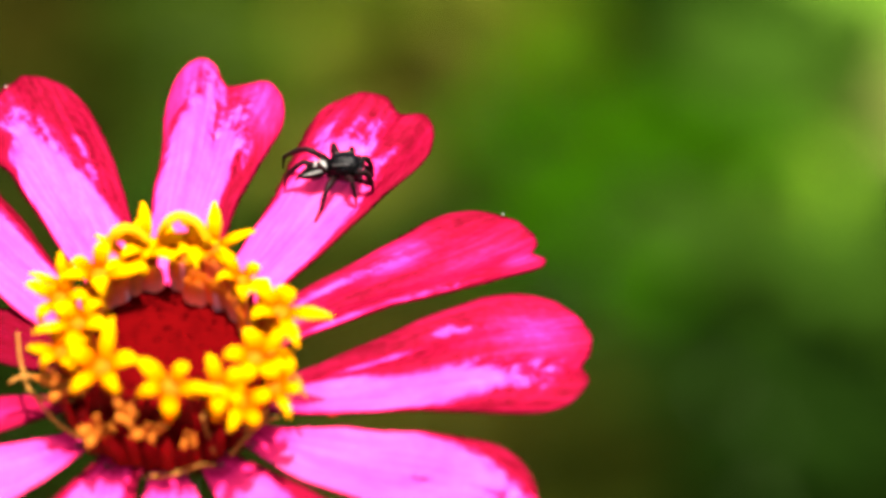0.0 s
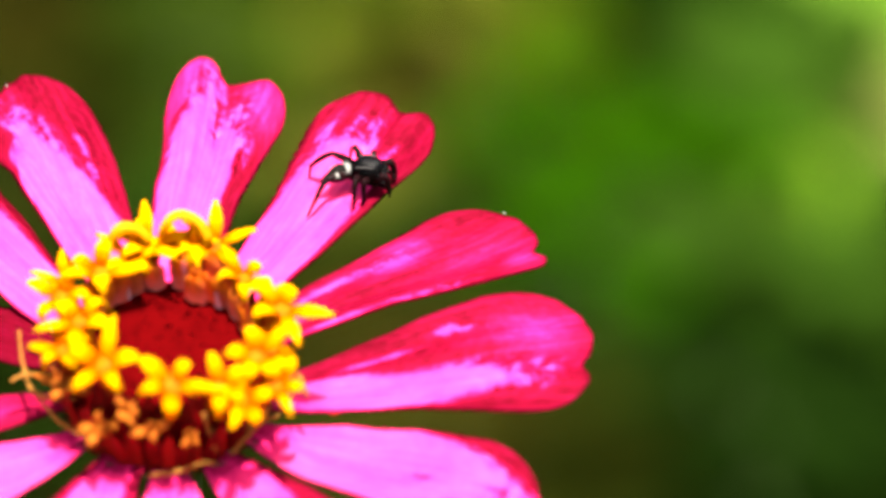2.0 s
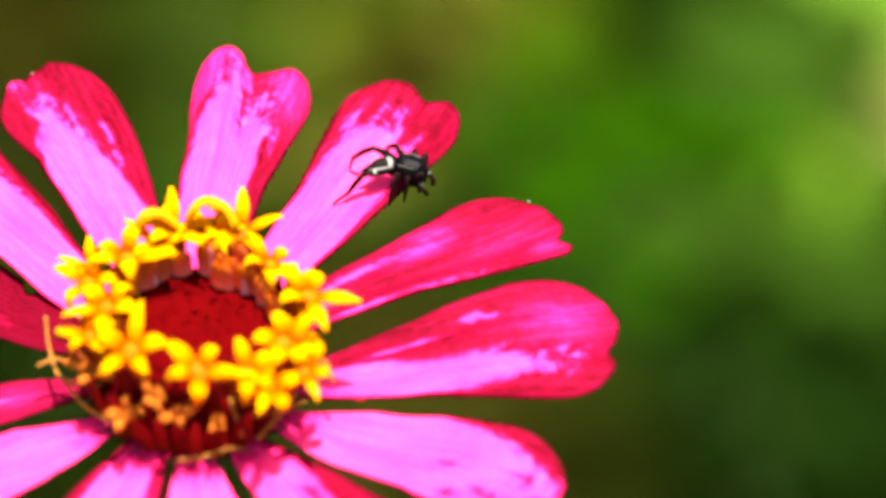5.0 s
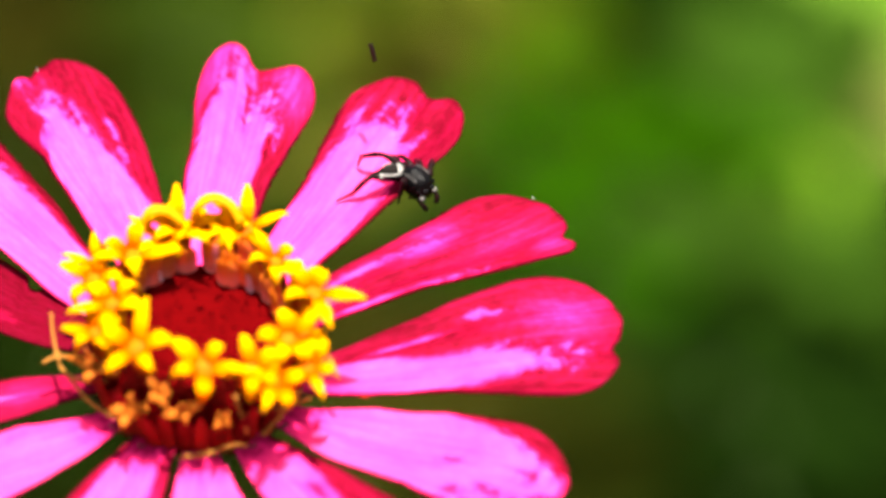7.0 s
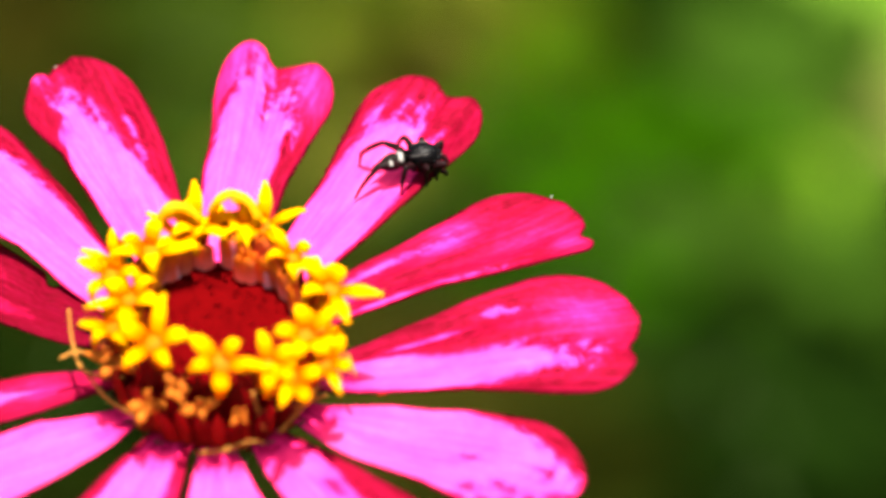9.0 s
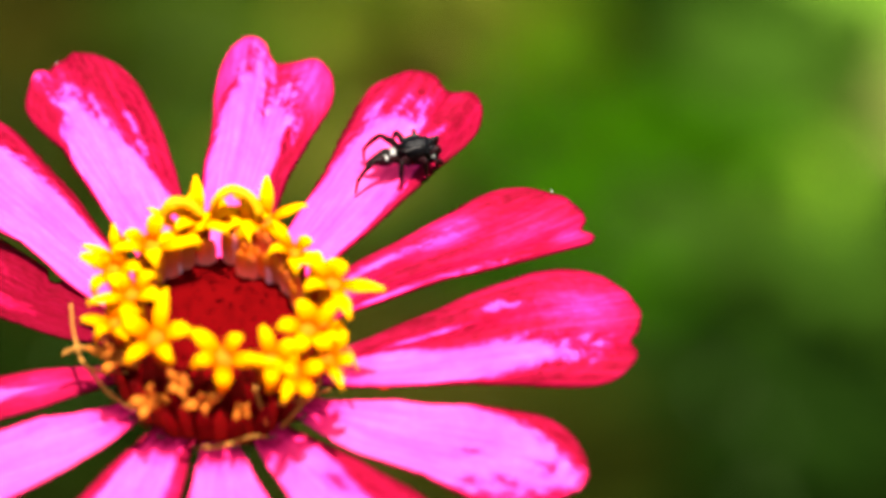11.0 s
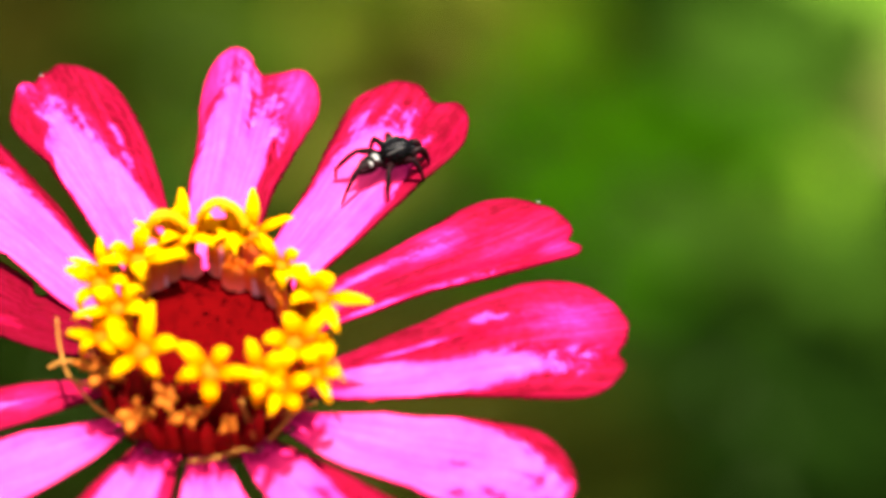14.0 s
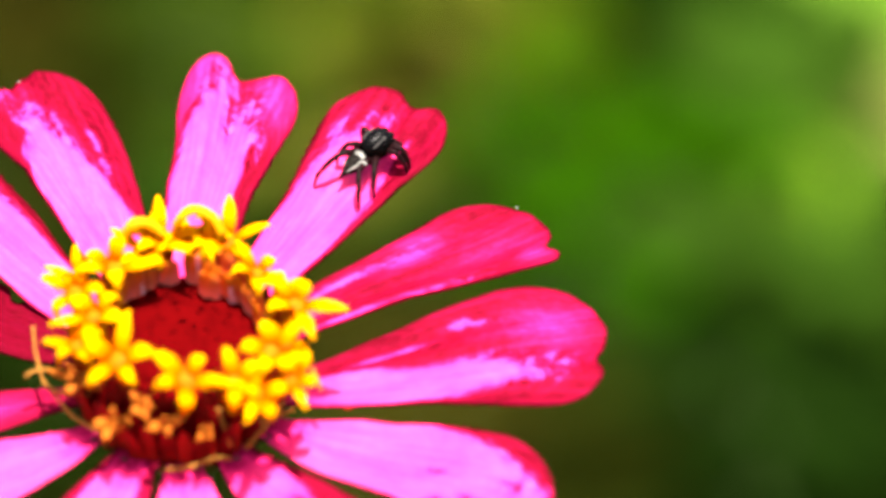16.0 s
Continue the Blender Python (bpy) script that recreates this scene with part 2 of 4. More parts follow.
def sheet(name, place, ns, nv, thick, pigment_sheen=None):
    """A thin closed blade: place(s, v) gives the upper side, s along 0..1 and v across -1..1."""
    across = [math.sin(math.pi / 2 * (-1 + 2 * j / nv)) for j in range(nv + 1)]
    top = [[place(i / ns, across[j]) for j in range(nv + 1)] for i in range(ns + 1)]
    verts, faces, uvs, pig = [], [], [], []
    for side in (0, 1):
        for i in range(ns + 1):
            for j in range(nv + 1):
                a = Vector(top[min(i + 1, ns)][j]) - Vector(top[max(i - 1, 0)][j])
                b = Vector(top[i][min(j + 1, nv)]) - Vector(top[i][max(j - 1, 0)])
                n = a.cross(b)
                n = n.normalized() if n.length > 1e-12 else Vector((0, 0, 1))
                rim = i in (0, ns) or j in (0, nv)
                verts.append(Vector(top[i][j]) - n * (thick * (0.75 if side else 0.25 * rim)))
                uvs.append((i / ns, 0.5 + 0.5 * across[j]))
                pig.append(pigment_sheen(i / ns, across[j]) if pigment_sheen else (0.5, 0.0))
    w = nv + 1
    half = (ns + 1) * w
    at = lambda i, j, s: s * half + i * w + j
    for i in range(ns):
        for j in range(nv):
            faces.append((at(i, j, 0), at(i + 1, j, 0), at(i + 1, j + 1, 0), at(i, j + 1, 0)))
            faces.append((at(i, j, 1), at(i, j + 1, 1), at(i + 1, j + 1, 1), at(i + 1, j, 1)))
        faces.append((at(i, 0, 0), at(i, 0, 1), at(i + 1, 0, 1), at(i + 1, 0, 0)))
        faces.append((at(i, nv, 0), at(i + 1, nv, 0), at(i + 1, nv, 1), at(i, nv, 1)))
    for j in range(nv):
        faces.append((at(0, j, 0), at(0, j + 1, 0), at(0, j + 1, 1), at(0, j, 1)))
        faces.append((at(ns, j, 0), at(ns, j, 1), at(ns, j + 1, 1), at(ns, j + 1, 0)))
    me = bpy.data.meshes.new(name)
    me.from_pydata([v[:] for v in verts], [], faces)
    for title, vals in (("blade", uvs), ("pigment_sheen", pig)):
        lay = me.uv_layers.new(name=title)
        for lp in me.loops:
            lay.data[lp.index].uv = vals[lp.vertex_index]
    for p in me.polygons:
        p.use_smooth = True
    # crisp margins
    me.update()
    rims = [i in (0, ns) or j in (0, nv) for _ in (0, 1) for i in range(ns + 1) for j in range(nv + 1)]
    crisp = me.attributes.new("sharp_edge", "BOOLEAN", "EDGE")
    for e in me.edges:
        a, b = e.vertices
        crisp.data[e.index].value = rims[a] and rims[b]
    return me


def smooth(a, b, x):
    t = min(1.0, max(0.0, (x - a) / (b - a)))
    return t * t * (3 - 2 * t)


# ---- ground ----
def build_ground():
    """One sheet to the horizon, uneven near the flower."""
    bm = bmesh.new()
    n = 60
    grid = []
    for i in range(n + 1):
        row = []
        for j in range(n + 1):
            u, v = 2 * i / n - 1, 2 * j / n - 1
            x = math.copysign(abs(u) ** 4 * 400 + abs(u) * 1.6, u)
            y = math.copysign(abs(v) ** 4 * 400 + abs(v) * 1.6, v) + 0.8
            near = 1 / (1 + 0.1 * (x * x + y * y))
            z = 0.03 * near * noise.noise(Vector((x * 2.2, y * 2.2, 0))) + 0.012 * near * noise.noise(Vector((x * 9, y * 9, 3))) - 0.01
            row.append(bm.verts.new((x, y, z)))
        grid.append(row)
    for i in range(n):
        for j in range(n):
            bm.faces.new((grid[i][j], grid[i + 1][j], grid[i + 1][j + 1], grid[i][j + 1]))
    g = part("ground", bm, SOIL, None)
    return tagged(g, "dark mossy garden soil under the plants", "ground", kind="structure")


build_ground()


# ---- the flower ----
def rise(r):
    """Height of the petals over the disc's foot, at r mm from its axis."""
    return 0.05 * (r - 8.0)


ALONG = (0.2, 0.4, 0.6, 0.75, 0.88, 1.0)     # stations of a petal's pale tone, as shares of its length


def ray_petal(flower, az, swing, widths, tip, notch, pale, patches=(), lift=0.0, bite=None, cup=0.35, base=0.08):
    """A notched petal. az: degrees round the disc; swing: degrees the tip turns from the foot; lengths in mm.
    widths: the half-widths of its two sides at 8, 13, 18, 23 and 28 mm; tip: reach, where either side begins to round
    off, fullness, and how much longer one lobe is; notch: place across, depth, breadth; pale: the margins across of the
    pale tone, own colour and painted sheen in one, at the stations ALONG; patches: more or less of it (along, across,
    sizes, amount);
    bite: place and breadth in mm, and depth, of a gap eaten from its margin."""
    foot = 6.6
    xs = (6.0, 8.0, 13.0, 18.0, 23.0, 28.0, 40.0)
    sides = [(w[0] * 0.85, *w, w[-1]) for w in widths]
    length, lows, full, skew = tip[0], tip[1:3], tip[3], tip[4]

    def reach(v):
        a = abs(v)
        low = lows[0] if v >= 0 else lows[1]
        top = low + (length - low) * max(0.0, 1 - a ** full) ** 0.5
        top += skew * v * (1 - a ** 3)
        top -= notch[1] * math.exp(-((v - notch[0]) / notch[2]) ** 2)
        return top + 0.10 * math.sin(v * 17 + az) * (1 - a)

    seed = az * 0.37

    def place(s, v):
        x = foot + s * (reach(v) - foot)
        y = v * float(np.interp(x, xs, sides[0] if v >= 0 else sides[1]))
        y *= 1 + 0.010 * math.sin(x * 1.1 + seed) + 0.008 * noise.noise(Vector((x * 1.3, v * 2, seed)))
        if bite and v < 0:
            y *= 1 - bite[2] * math.exp(-((x - bite[0]) / bite[1]) ** 4)
        turn = radians(az + swing * smooth(8, 24, x))
        z = rise(x) + lift * (x - 8) / 22
        z += cup * (v * v - 0.4) * smooth(8, 26, x) * 0.8
        z -= 0.16 * math.exp(-(v / 0.10) ** 2) * smooth(8, 14, x)
        z += 0.10 * math.sin(v * 9 + seed) * smooth(9, 20, x)
        z += 0.25 * noise.noise(Vector((x * 0.16, v * 1.3, seed)))
        c, d = math.cos(turn), math.sin(turn)
        return ((x * c - y * d) * MM, (x * d + y * c) * MM, z * MM)

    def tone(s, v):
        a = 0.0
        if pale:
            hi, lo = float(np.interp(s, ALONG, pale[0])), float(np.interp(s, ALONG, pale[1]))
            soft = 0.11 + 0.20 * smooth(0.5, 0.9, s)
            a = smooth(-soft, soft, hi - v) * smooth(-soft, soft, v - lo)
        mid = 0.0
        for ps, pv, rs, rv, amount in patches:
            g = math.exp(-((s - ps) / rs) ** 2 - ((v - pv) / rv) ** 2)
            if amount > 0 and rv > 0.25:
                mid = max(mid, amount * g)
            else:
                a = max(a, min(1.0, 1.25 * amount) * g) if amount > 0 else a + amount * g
        # less pale at the foot: the disc's shade put into the colour
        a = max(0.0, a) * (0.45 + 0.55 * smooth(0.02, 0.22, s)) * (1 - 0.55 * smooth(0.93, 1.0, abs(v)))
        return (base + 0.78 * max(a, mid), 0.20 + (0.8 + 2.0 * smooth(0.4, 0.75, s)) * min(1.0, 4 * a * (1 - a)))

    me = sheet("ray_petal", place, 72, 40, 0.22 * MM, tone)
    return part("ray_petal", me, PETAL, flower)


def floret_lobe_mesh(length, width, curl):
    """A tongue that widens, arches out and turns down at its rounded tip."""
    def place(s, v):
        w = width * (0.76 + 0.24 * smooth(0.0, 0.35, s) - 0.60 * smooth(0.36, 1.0, s)) * math.sqrt(max(0.0, 1 - smooth(0.70, 1.0, s) ** 2 * 0.98))
        x = 0.34 + length * (s - 0.20 * curl * s ** 3)
        z = length * (0.40 * s - 0.46 * curl * s * s * s) + 0.30 * (1 - v * v) * (0.5 + 0.5 * s) - 0.22 - 0.12 * math.exp(-(v / 0.25) ** 2)
        return (x * MM, v * w * MM, z * MM)
    return sheet("lobe", place, 14, 10, 0.30 * MM)


LOBES = [floret_lobe_mesh(2.85, 0.57, 1.0), floret_lobe_mesh(2.6, 0.60, 1.5), floret_lobe_mesh(3.05, 0.52, 0.5), floret_lobe_mesh(2.75, 0.56, 1.9)]


def floret_tube_mesh():
    bm = bmesh.new()
    tube(bm, [(0, 0, -5.2 * MM), (0.05 * MM, 0, -3 * MM), (0, 0, -1.2 * MM), (0, 0, -0.5 * MM), (0, 0, -0.15 * MM)], [0.5 * MM, 0.58 * MM, 0.72 * MM, 0.92 * MM, 0.7 * MM], 12)
    me = bpy.data.meshes.new("tube")
    bm.to_mesh(me)
    bm.free()
    for p in me.polygons:
        p.use_smooth = True
    return me


TUBE = floret_tube_mesh()


def disc_floret(flower, az, r, z, out, spin, size=1.0, mat=None, lobes=5, fold=(-24, 8)):
    """A star of five lobes on a tube; out: degrees it leans away from the axis; fold: how far its lobes turn down."""
    mat = mat or FLORET
    rng = random.Random(int(az * 7 + spin))
    a = radians(az)
    m = Matrix.Translation((r * math.cos(a) * MM, r * math.sin(a) * MM, z * MM)) @ pose(0, 0, 0, 0, 0, az) @ pose(0, 0, 0, 0, out, 0) @ pose(0, 0, 0, 0, 0, spin)
    t = TUBE.copy()
    t.materials.append(FLORET_TUBE if mat is FLORET else mat)
    fl = part("disc_floret", t, None, flower, "yellow star-shaped disc floret" if mat is FLORET else "withered brown disc floret")
    fl.matrix_basis = m @ Matrix.Scale(size * 1.13, 4)
    for k in range(lobes):
        me = rng.choice(LOBES).copy()
        me.materials.append(mat)
        lb = part("lobe", me, None, fl)
        lb.matrix_basis = pose(0, 0, 0, 0, 0, k * 360 / lobes + rng.uniform(-11, 11)) @ pose(0, 0, 0, rng.uniform(-9, 9), rng.uniform(*fold), 0) @ Matrix.Scale(rng.uniform(0.88, 1.1), 4)
    return fl


def chaff_mesh(name, length, width, mat):
    def place(s, v):
        w = width * (1 - s) ** 0.55 * (0.75 + 0.5 * s)
        return (0.25 * (1 - v * v) * length * 0.12 * MM + 0.12 * s * s * length * MM, v * w * MM, s * length * MM)
    me = sheet(name, place, 5, 4, 0.1 * MM)
    me.materials.append(mat)
    return me


def bud_mesh(length, width):
    """A blunt upright column, rounded across, as unopened florets stand in the disc."""
    def place(s, v):
        w = width * (0.86 + 0.14 * smooth(0.0, 0.7, s)) * math.sqrt(max(0.0, 1 - 0.9 * smooth(0.8, 1.0, s) ** 2))
        return ((0.55 * width * (1 - v * v) + 0.06 * s * s * length) * MM, v * w * MM, s * length * MM)
    me = sheet("bud", place, 8, 6, 0.12 * MM)
    me.materials.append(BUD)
    return me


def build_flower():
    flower = thing("zinnia", Matrix.Translation(HOME) @ pose(0, 0, 0, LEAN, 0, 0),
                   "magenta and red zinnia with notched petals and yellow disc florets", "flower")
    # receptacle and disc
    bm = bmesh.new()
    prof = [(0.0, 5.6), (1.6, 5.55), (3.0, 5.3), (4.2, 4.9), (5.2, 4.6), (6.2, 4.4), (6.9, 3.2), (7.2, 1.5), (7.0, -0.4), (6.2, -2.6), (4.2, -5.0), (2.2, -6.4), (1.6, -7.2)]
    rings = []
    for r, z in prof[1:]:
        rings.append([bm.verts.new((r * math.cos(k * math.tau / 40) * MM, r * math.sin(k * math.tau / 40) * MM, z * MM)) for k in range(40)])
    tip = bm.verts.new((0, 0, prof[0][1] * MM))
    for k in range(40):
        bm.faces.new((tip, rings[0][k], rings[0][(k + 1) % 40]))
        for a, b in zip(rings, rings[1:]):
            bm.faces.new((a[k], b[k], b[(k + 1) % 40], a[(k + 1) % 40]))
    bm.faces.new(rings[-1][::-1])
    part("disc", bm, CHAFF_RED, flower, "dark red domed flower disc")
    bm = bmesh.new()
    tube(bm, bend([(0, 0, -6.5 * MM), (0, 0.01, -0.05), (0.004, 0.06, -0.25), (0.0, 0.165, -0.545)], 6), [2.0 * MM] * 19, 12)
    part("stem", bm, GREEN_STEM, flower, "slender green stem")
    # bracts under the petals
    br = chaff_mesh("bract", 6.5, 1.7, GREEN_STEM)
    for k in range(18):
        a = k * 20
        ob = part("bract", br, None, flower)
        ob.matrix_basis = pose(0, 0, 0, 0, 0, a) @ pose(4.4 * MM, 0, -5.0 * MM, 0, 28, 0)

    # petals, round the disc
    P = ray_petal
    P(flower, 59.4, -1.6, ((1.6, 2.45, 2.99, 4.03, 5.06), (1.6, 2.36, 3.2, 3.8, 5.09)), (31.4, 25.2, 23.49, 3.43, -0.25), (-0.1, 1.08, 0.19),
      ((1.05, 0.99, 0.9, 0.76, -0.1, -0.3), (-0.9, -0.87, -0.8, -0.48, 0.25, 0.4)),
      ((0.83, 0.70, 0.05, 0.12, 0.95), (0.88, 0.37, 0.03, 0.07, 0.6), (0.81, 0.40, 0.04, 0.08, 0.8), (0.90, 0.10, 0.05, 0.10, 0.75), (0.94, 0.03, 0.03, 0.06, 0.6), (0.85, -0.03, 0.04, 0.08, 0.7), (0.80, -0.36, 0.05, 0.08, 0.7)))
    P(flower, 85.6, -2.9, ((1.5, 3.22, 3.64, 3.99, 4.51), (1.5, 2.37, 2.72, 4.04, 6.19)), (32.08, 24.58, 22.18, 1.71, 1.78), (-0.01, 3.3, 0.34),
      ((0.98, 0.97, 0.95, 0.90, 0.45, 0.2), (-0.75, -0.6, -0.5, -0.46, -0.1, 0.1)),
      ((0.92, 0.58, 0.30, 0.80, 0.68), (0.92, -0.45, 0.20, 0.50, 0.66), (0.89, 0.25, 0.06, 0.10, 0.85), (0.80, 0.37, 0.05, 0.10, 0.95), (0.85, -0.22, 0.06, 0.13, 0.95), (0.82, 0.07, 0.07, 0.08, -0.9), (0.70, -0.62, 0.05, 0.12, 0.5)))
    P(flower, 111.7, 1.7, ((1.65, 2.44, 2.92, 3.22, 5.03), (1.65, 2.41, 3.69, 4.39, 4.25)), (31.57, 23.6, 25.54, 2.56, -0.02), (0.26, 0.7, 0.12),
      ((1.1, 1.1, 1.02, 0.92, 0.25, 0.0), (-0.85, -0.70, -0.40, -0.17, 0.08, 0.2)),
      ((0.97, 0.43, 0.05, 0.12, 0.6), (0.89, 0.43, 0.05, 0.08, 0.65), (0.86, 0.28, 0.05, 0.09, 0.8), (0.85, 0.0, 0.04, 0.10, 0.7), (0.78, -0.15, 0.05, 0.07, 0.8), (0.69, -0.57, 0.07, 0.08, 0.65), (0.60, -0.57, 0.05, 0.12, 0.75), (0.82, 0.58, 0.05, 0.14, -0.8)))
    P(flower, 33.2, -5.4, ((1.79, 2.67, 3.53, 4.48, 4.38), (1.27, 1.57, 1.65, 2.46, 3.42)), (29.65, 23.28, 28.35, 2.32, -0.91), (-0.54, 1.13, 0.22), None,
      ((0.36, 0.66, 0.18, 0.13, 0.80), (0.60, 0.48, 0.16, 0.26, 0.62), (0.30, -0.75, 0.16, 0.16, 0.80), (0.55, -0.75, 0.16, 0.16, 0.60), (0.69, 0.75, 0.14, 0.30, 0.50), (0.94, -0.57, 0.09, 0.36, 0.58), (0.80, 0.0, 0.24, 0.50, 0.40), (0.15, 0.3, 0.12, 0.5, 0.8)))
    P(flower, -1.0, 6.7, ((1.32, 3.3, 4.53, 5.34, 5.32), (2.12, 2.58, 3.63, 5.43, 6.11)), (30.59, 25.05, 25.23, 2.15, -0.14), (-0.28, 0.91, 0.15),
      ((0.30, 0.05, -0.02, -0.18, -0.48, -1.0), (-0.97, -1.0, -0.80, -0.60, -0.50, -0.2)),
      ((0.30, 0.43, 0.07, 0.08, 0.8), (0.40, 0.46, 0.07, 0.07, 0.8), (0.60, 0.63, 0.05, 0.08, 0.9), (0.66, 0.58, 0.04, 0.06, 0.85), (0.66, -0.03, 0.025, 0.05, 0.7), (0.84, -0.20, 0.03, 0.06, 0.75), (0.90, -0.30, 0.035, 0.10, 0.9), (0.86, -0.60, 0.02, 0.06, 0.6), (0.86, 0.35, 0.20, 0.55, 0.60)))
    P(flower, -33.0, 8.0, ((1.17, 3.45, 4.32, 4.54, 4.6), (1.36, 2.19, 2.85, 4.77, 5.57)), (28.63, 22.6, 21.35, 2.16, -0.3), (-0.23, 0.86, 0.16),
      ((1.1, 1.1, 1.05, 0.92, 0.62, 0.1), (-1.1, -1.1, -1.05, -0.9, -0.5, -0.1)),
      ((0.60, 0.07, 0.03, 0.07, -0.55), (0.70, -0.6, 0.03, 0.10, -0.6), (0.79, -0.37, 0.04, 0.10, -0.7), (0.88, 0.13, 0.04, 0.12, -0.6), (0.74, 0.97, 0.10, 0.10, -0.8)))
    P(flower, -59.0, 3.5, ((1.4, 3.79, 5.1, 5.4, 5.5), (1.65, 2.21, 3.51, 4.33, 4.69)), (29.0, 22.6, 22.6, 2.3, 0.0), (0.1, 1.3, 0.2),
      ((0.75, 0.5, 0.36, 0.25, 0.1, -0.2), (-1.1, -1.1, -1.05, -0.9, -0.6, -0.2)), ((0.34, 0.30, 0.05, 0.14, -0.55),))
    P(flower, -86.5, 1.0, ((1.2, 3.04, 3.93, 4.57, 4.86), (1.74, 2.82, 3.79, 4.47, 4.78)), (29.0, 22.6, 22.6, 2.3, 0.0), (0.0, 1.3, 0.2),
      ((1.0, 1.0, 1.0, 0.9, 0.6, 0.2), (-1.0, -1.0, -1.0, -0.9, -0.6, -0.2)))
    P(flower, -112.8, 0.0, ((1.55, 2.71, 3.78, 4.5, 4.82), (2.18, 3.47, 4.43, 4.94, 5.18)), (29.0, 22.6, 22.6, 2.3, 0.0), (0.1, 1.3, 0.2),
      ((0.55, 0.6, 0.7, 0.8, 0.6, 0.2), (-0.8, -0.75, -0.9, -0.9, -0.6, -0.2)), ((0.28, 0.6, 0.12, 0.4, 0.5),))
    P(flower, -139.0, -8.0, ((0.5, 1.1, 2.23, 3.33, 3.94), (1.92, 3.9, 4.0, 4.55, 4.92)), (29.0, 22.6, 22.6, 2.3, 0.0), (0.0, 1.3, 0.2),
      ((1.1, 1.1, 1.05, 0.9, 0.6, 0.2), (-1.1, -1.1, -1.05, -0.9, -0.6, -0.2)))
    P(flower, -170.5, 3.6, ((0.9, 2.04, 2.73, 3.14, 3.38), (0.99, 1.58, 1.73, 2.45, 2.82)), (29.0, 22.6, 22.6, 2.3, 0.0), (0.0, 1.3, 0.2),
      ((-0.2, 0.25, 0.9, 0.9, 0.6, 0.2), (0.2, -0.25, -0.9, -0.9, -0.6, -0.2)), ((0.28, 0.0, 0.20, 0.8, 0.55),))
    # base below zero: shade of the overlapping petal put into its red
    P(flower, 156.4, -5.3, ((1.9, 2.5, 3.1, 3.7, 4.0), (1.9, 2.5, 3.1, 3.7, 4.0)), (29.0, 22.6, 22.6, 2.3, 0.0), (0.0, 1.3, 0.2), None,
      ((0.48, 0.45, 0.14, 0.20, 0.5), (0.66, -0.25, 0.12, 0.2, 0.5)), lift=-2.6, bite=(14.6, 0.75, 0.34), base=-0.10)
    P(flower, 134.6, 0.0, ((2.4, 2.94, 3.02, 4.4, 4.3), (1.48, 1.62, 2.8, 3.36, 4.02)), (30.58, 24.02, 25.64, 2.31, 0.0), (0.1, 1.4, 0.2),
      ((1.1, 1.1, 1.05, 0.95, 0.5, 0.1), (-0.9, -0.78, -0.74, -0.72, -0.4, -0.1)), lift=0.5)

    # red chaff on the dome and round the ring
    rng = random.Random(4)
    scale_red = chaff_mesh("chaff", 1.5, 0.8, CHAFF_RED)
    for k in range(170):
        r = 5.0 * math.sqrt((k + 0.5) / 170)
        r, a = max(0.1, r + rng.uniform(-0.45, 0.45)), k * 137.508 + rng.uniform(-25, 25)
        z = float(np.interp(r, (0, 1.6, 3.0, 4.2, 5.2), (5.5, 5.45, 5.2, 4.8, 4.5))) - 1.46 + rng.uniform(-0.10, 0.26)
        ob = part("chaff", scale_red, None, flower)
        ob.matrix_basis = pose(0, 0, 0, 0, 0, a) @ pose(r * MM, 0, z * MM, 0, 4 * r + rng.uniform(-6, 6), 0) @ pose(0, 0, 0, 0, 0, rng.uniform(-50, 50) + 180)
    # pink slivers added for petals seen through gaps, and the wall of unopened florets at the back with a slit in it
    inner = chaff_mesh("chaff", 2.7, 0.30, SLIVER_PINK)
    for a, r, z, tilt in ((43, 5.2, 4.2, -14), (47, 5.0, 3.6, 10), (121, 5.3, 3.7, -8), (79, 5.5, 5.0, 4)):
        ob = part("chaff", inner, None, flower)
        ob.matrix_basis = pose(0, 0, 0, 0, 0, a) @ pose(r * MM, 0, z * MM, tilt, 4, 0) @ pose(0, 0, 0, 0, 0, 180)
    column = bud_mesh(4.2, 0.78)
    for a, r, z in ((18, 5.9, 2.9), (30, 5.7, 3.2), (42, 5.8, 3.3), (54, 5.6, 3.4), (64, 4.6, 3.3), (66, 5.7, 3.5), (80, 5.8, 3.5), (99, 5.7, 3.4), (114, 5.8, 3.3), (126, 5.7, 3.2), (138, 5.9, 3.0), (151, 5.8, 3.0),
                    (24, 6.6, 3.2), (36, 6.5, 3.4), (48, 6.6, 3.4), (60, 6.5, 3.6), (72, 6.6, 3.5), (108, 6.5, 3.6), (120, 6.6, 3.4), (132, 6.5, 3.3), (145, 6.6, 3.2)):
        ob = part("bud", column, None, flower, "rose-brown unopened disc floret")
        ob.matrix_basis = pose(0, 0, 0, 0, 0, a) @ pose(r * MM, 0, (z + rng.uniform(-0.2, 0.2)) * MM, rng.uniform(-4, 4), rng.uniform(-3, 5), 0) @ pose(0, 0, 0, 0, 0, 180 + rng.uniform(-12, 12)) @ Matrix.Scale(rng.uniform(0.94, 1.06), 4)
    outer = chaff_mesh("chaff", 5.2, 0.85, CHAFF_DARK)
    for k in range(26):
        a = 195 + k * 150 / 26 + rng.uniform(-3, 3)
        ob = part("chaff", outer, None, flower)
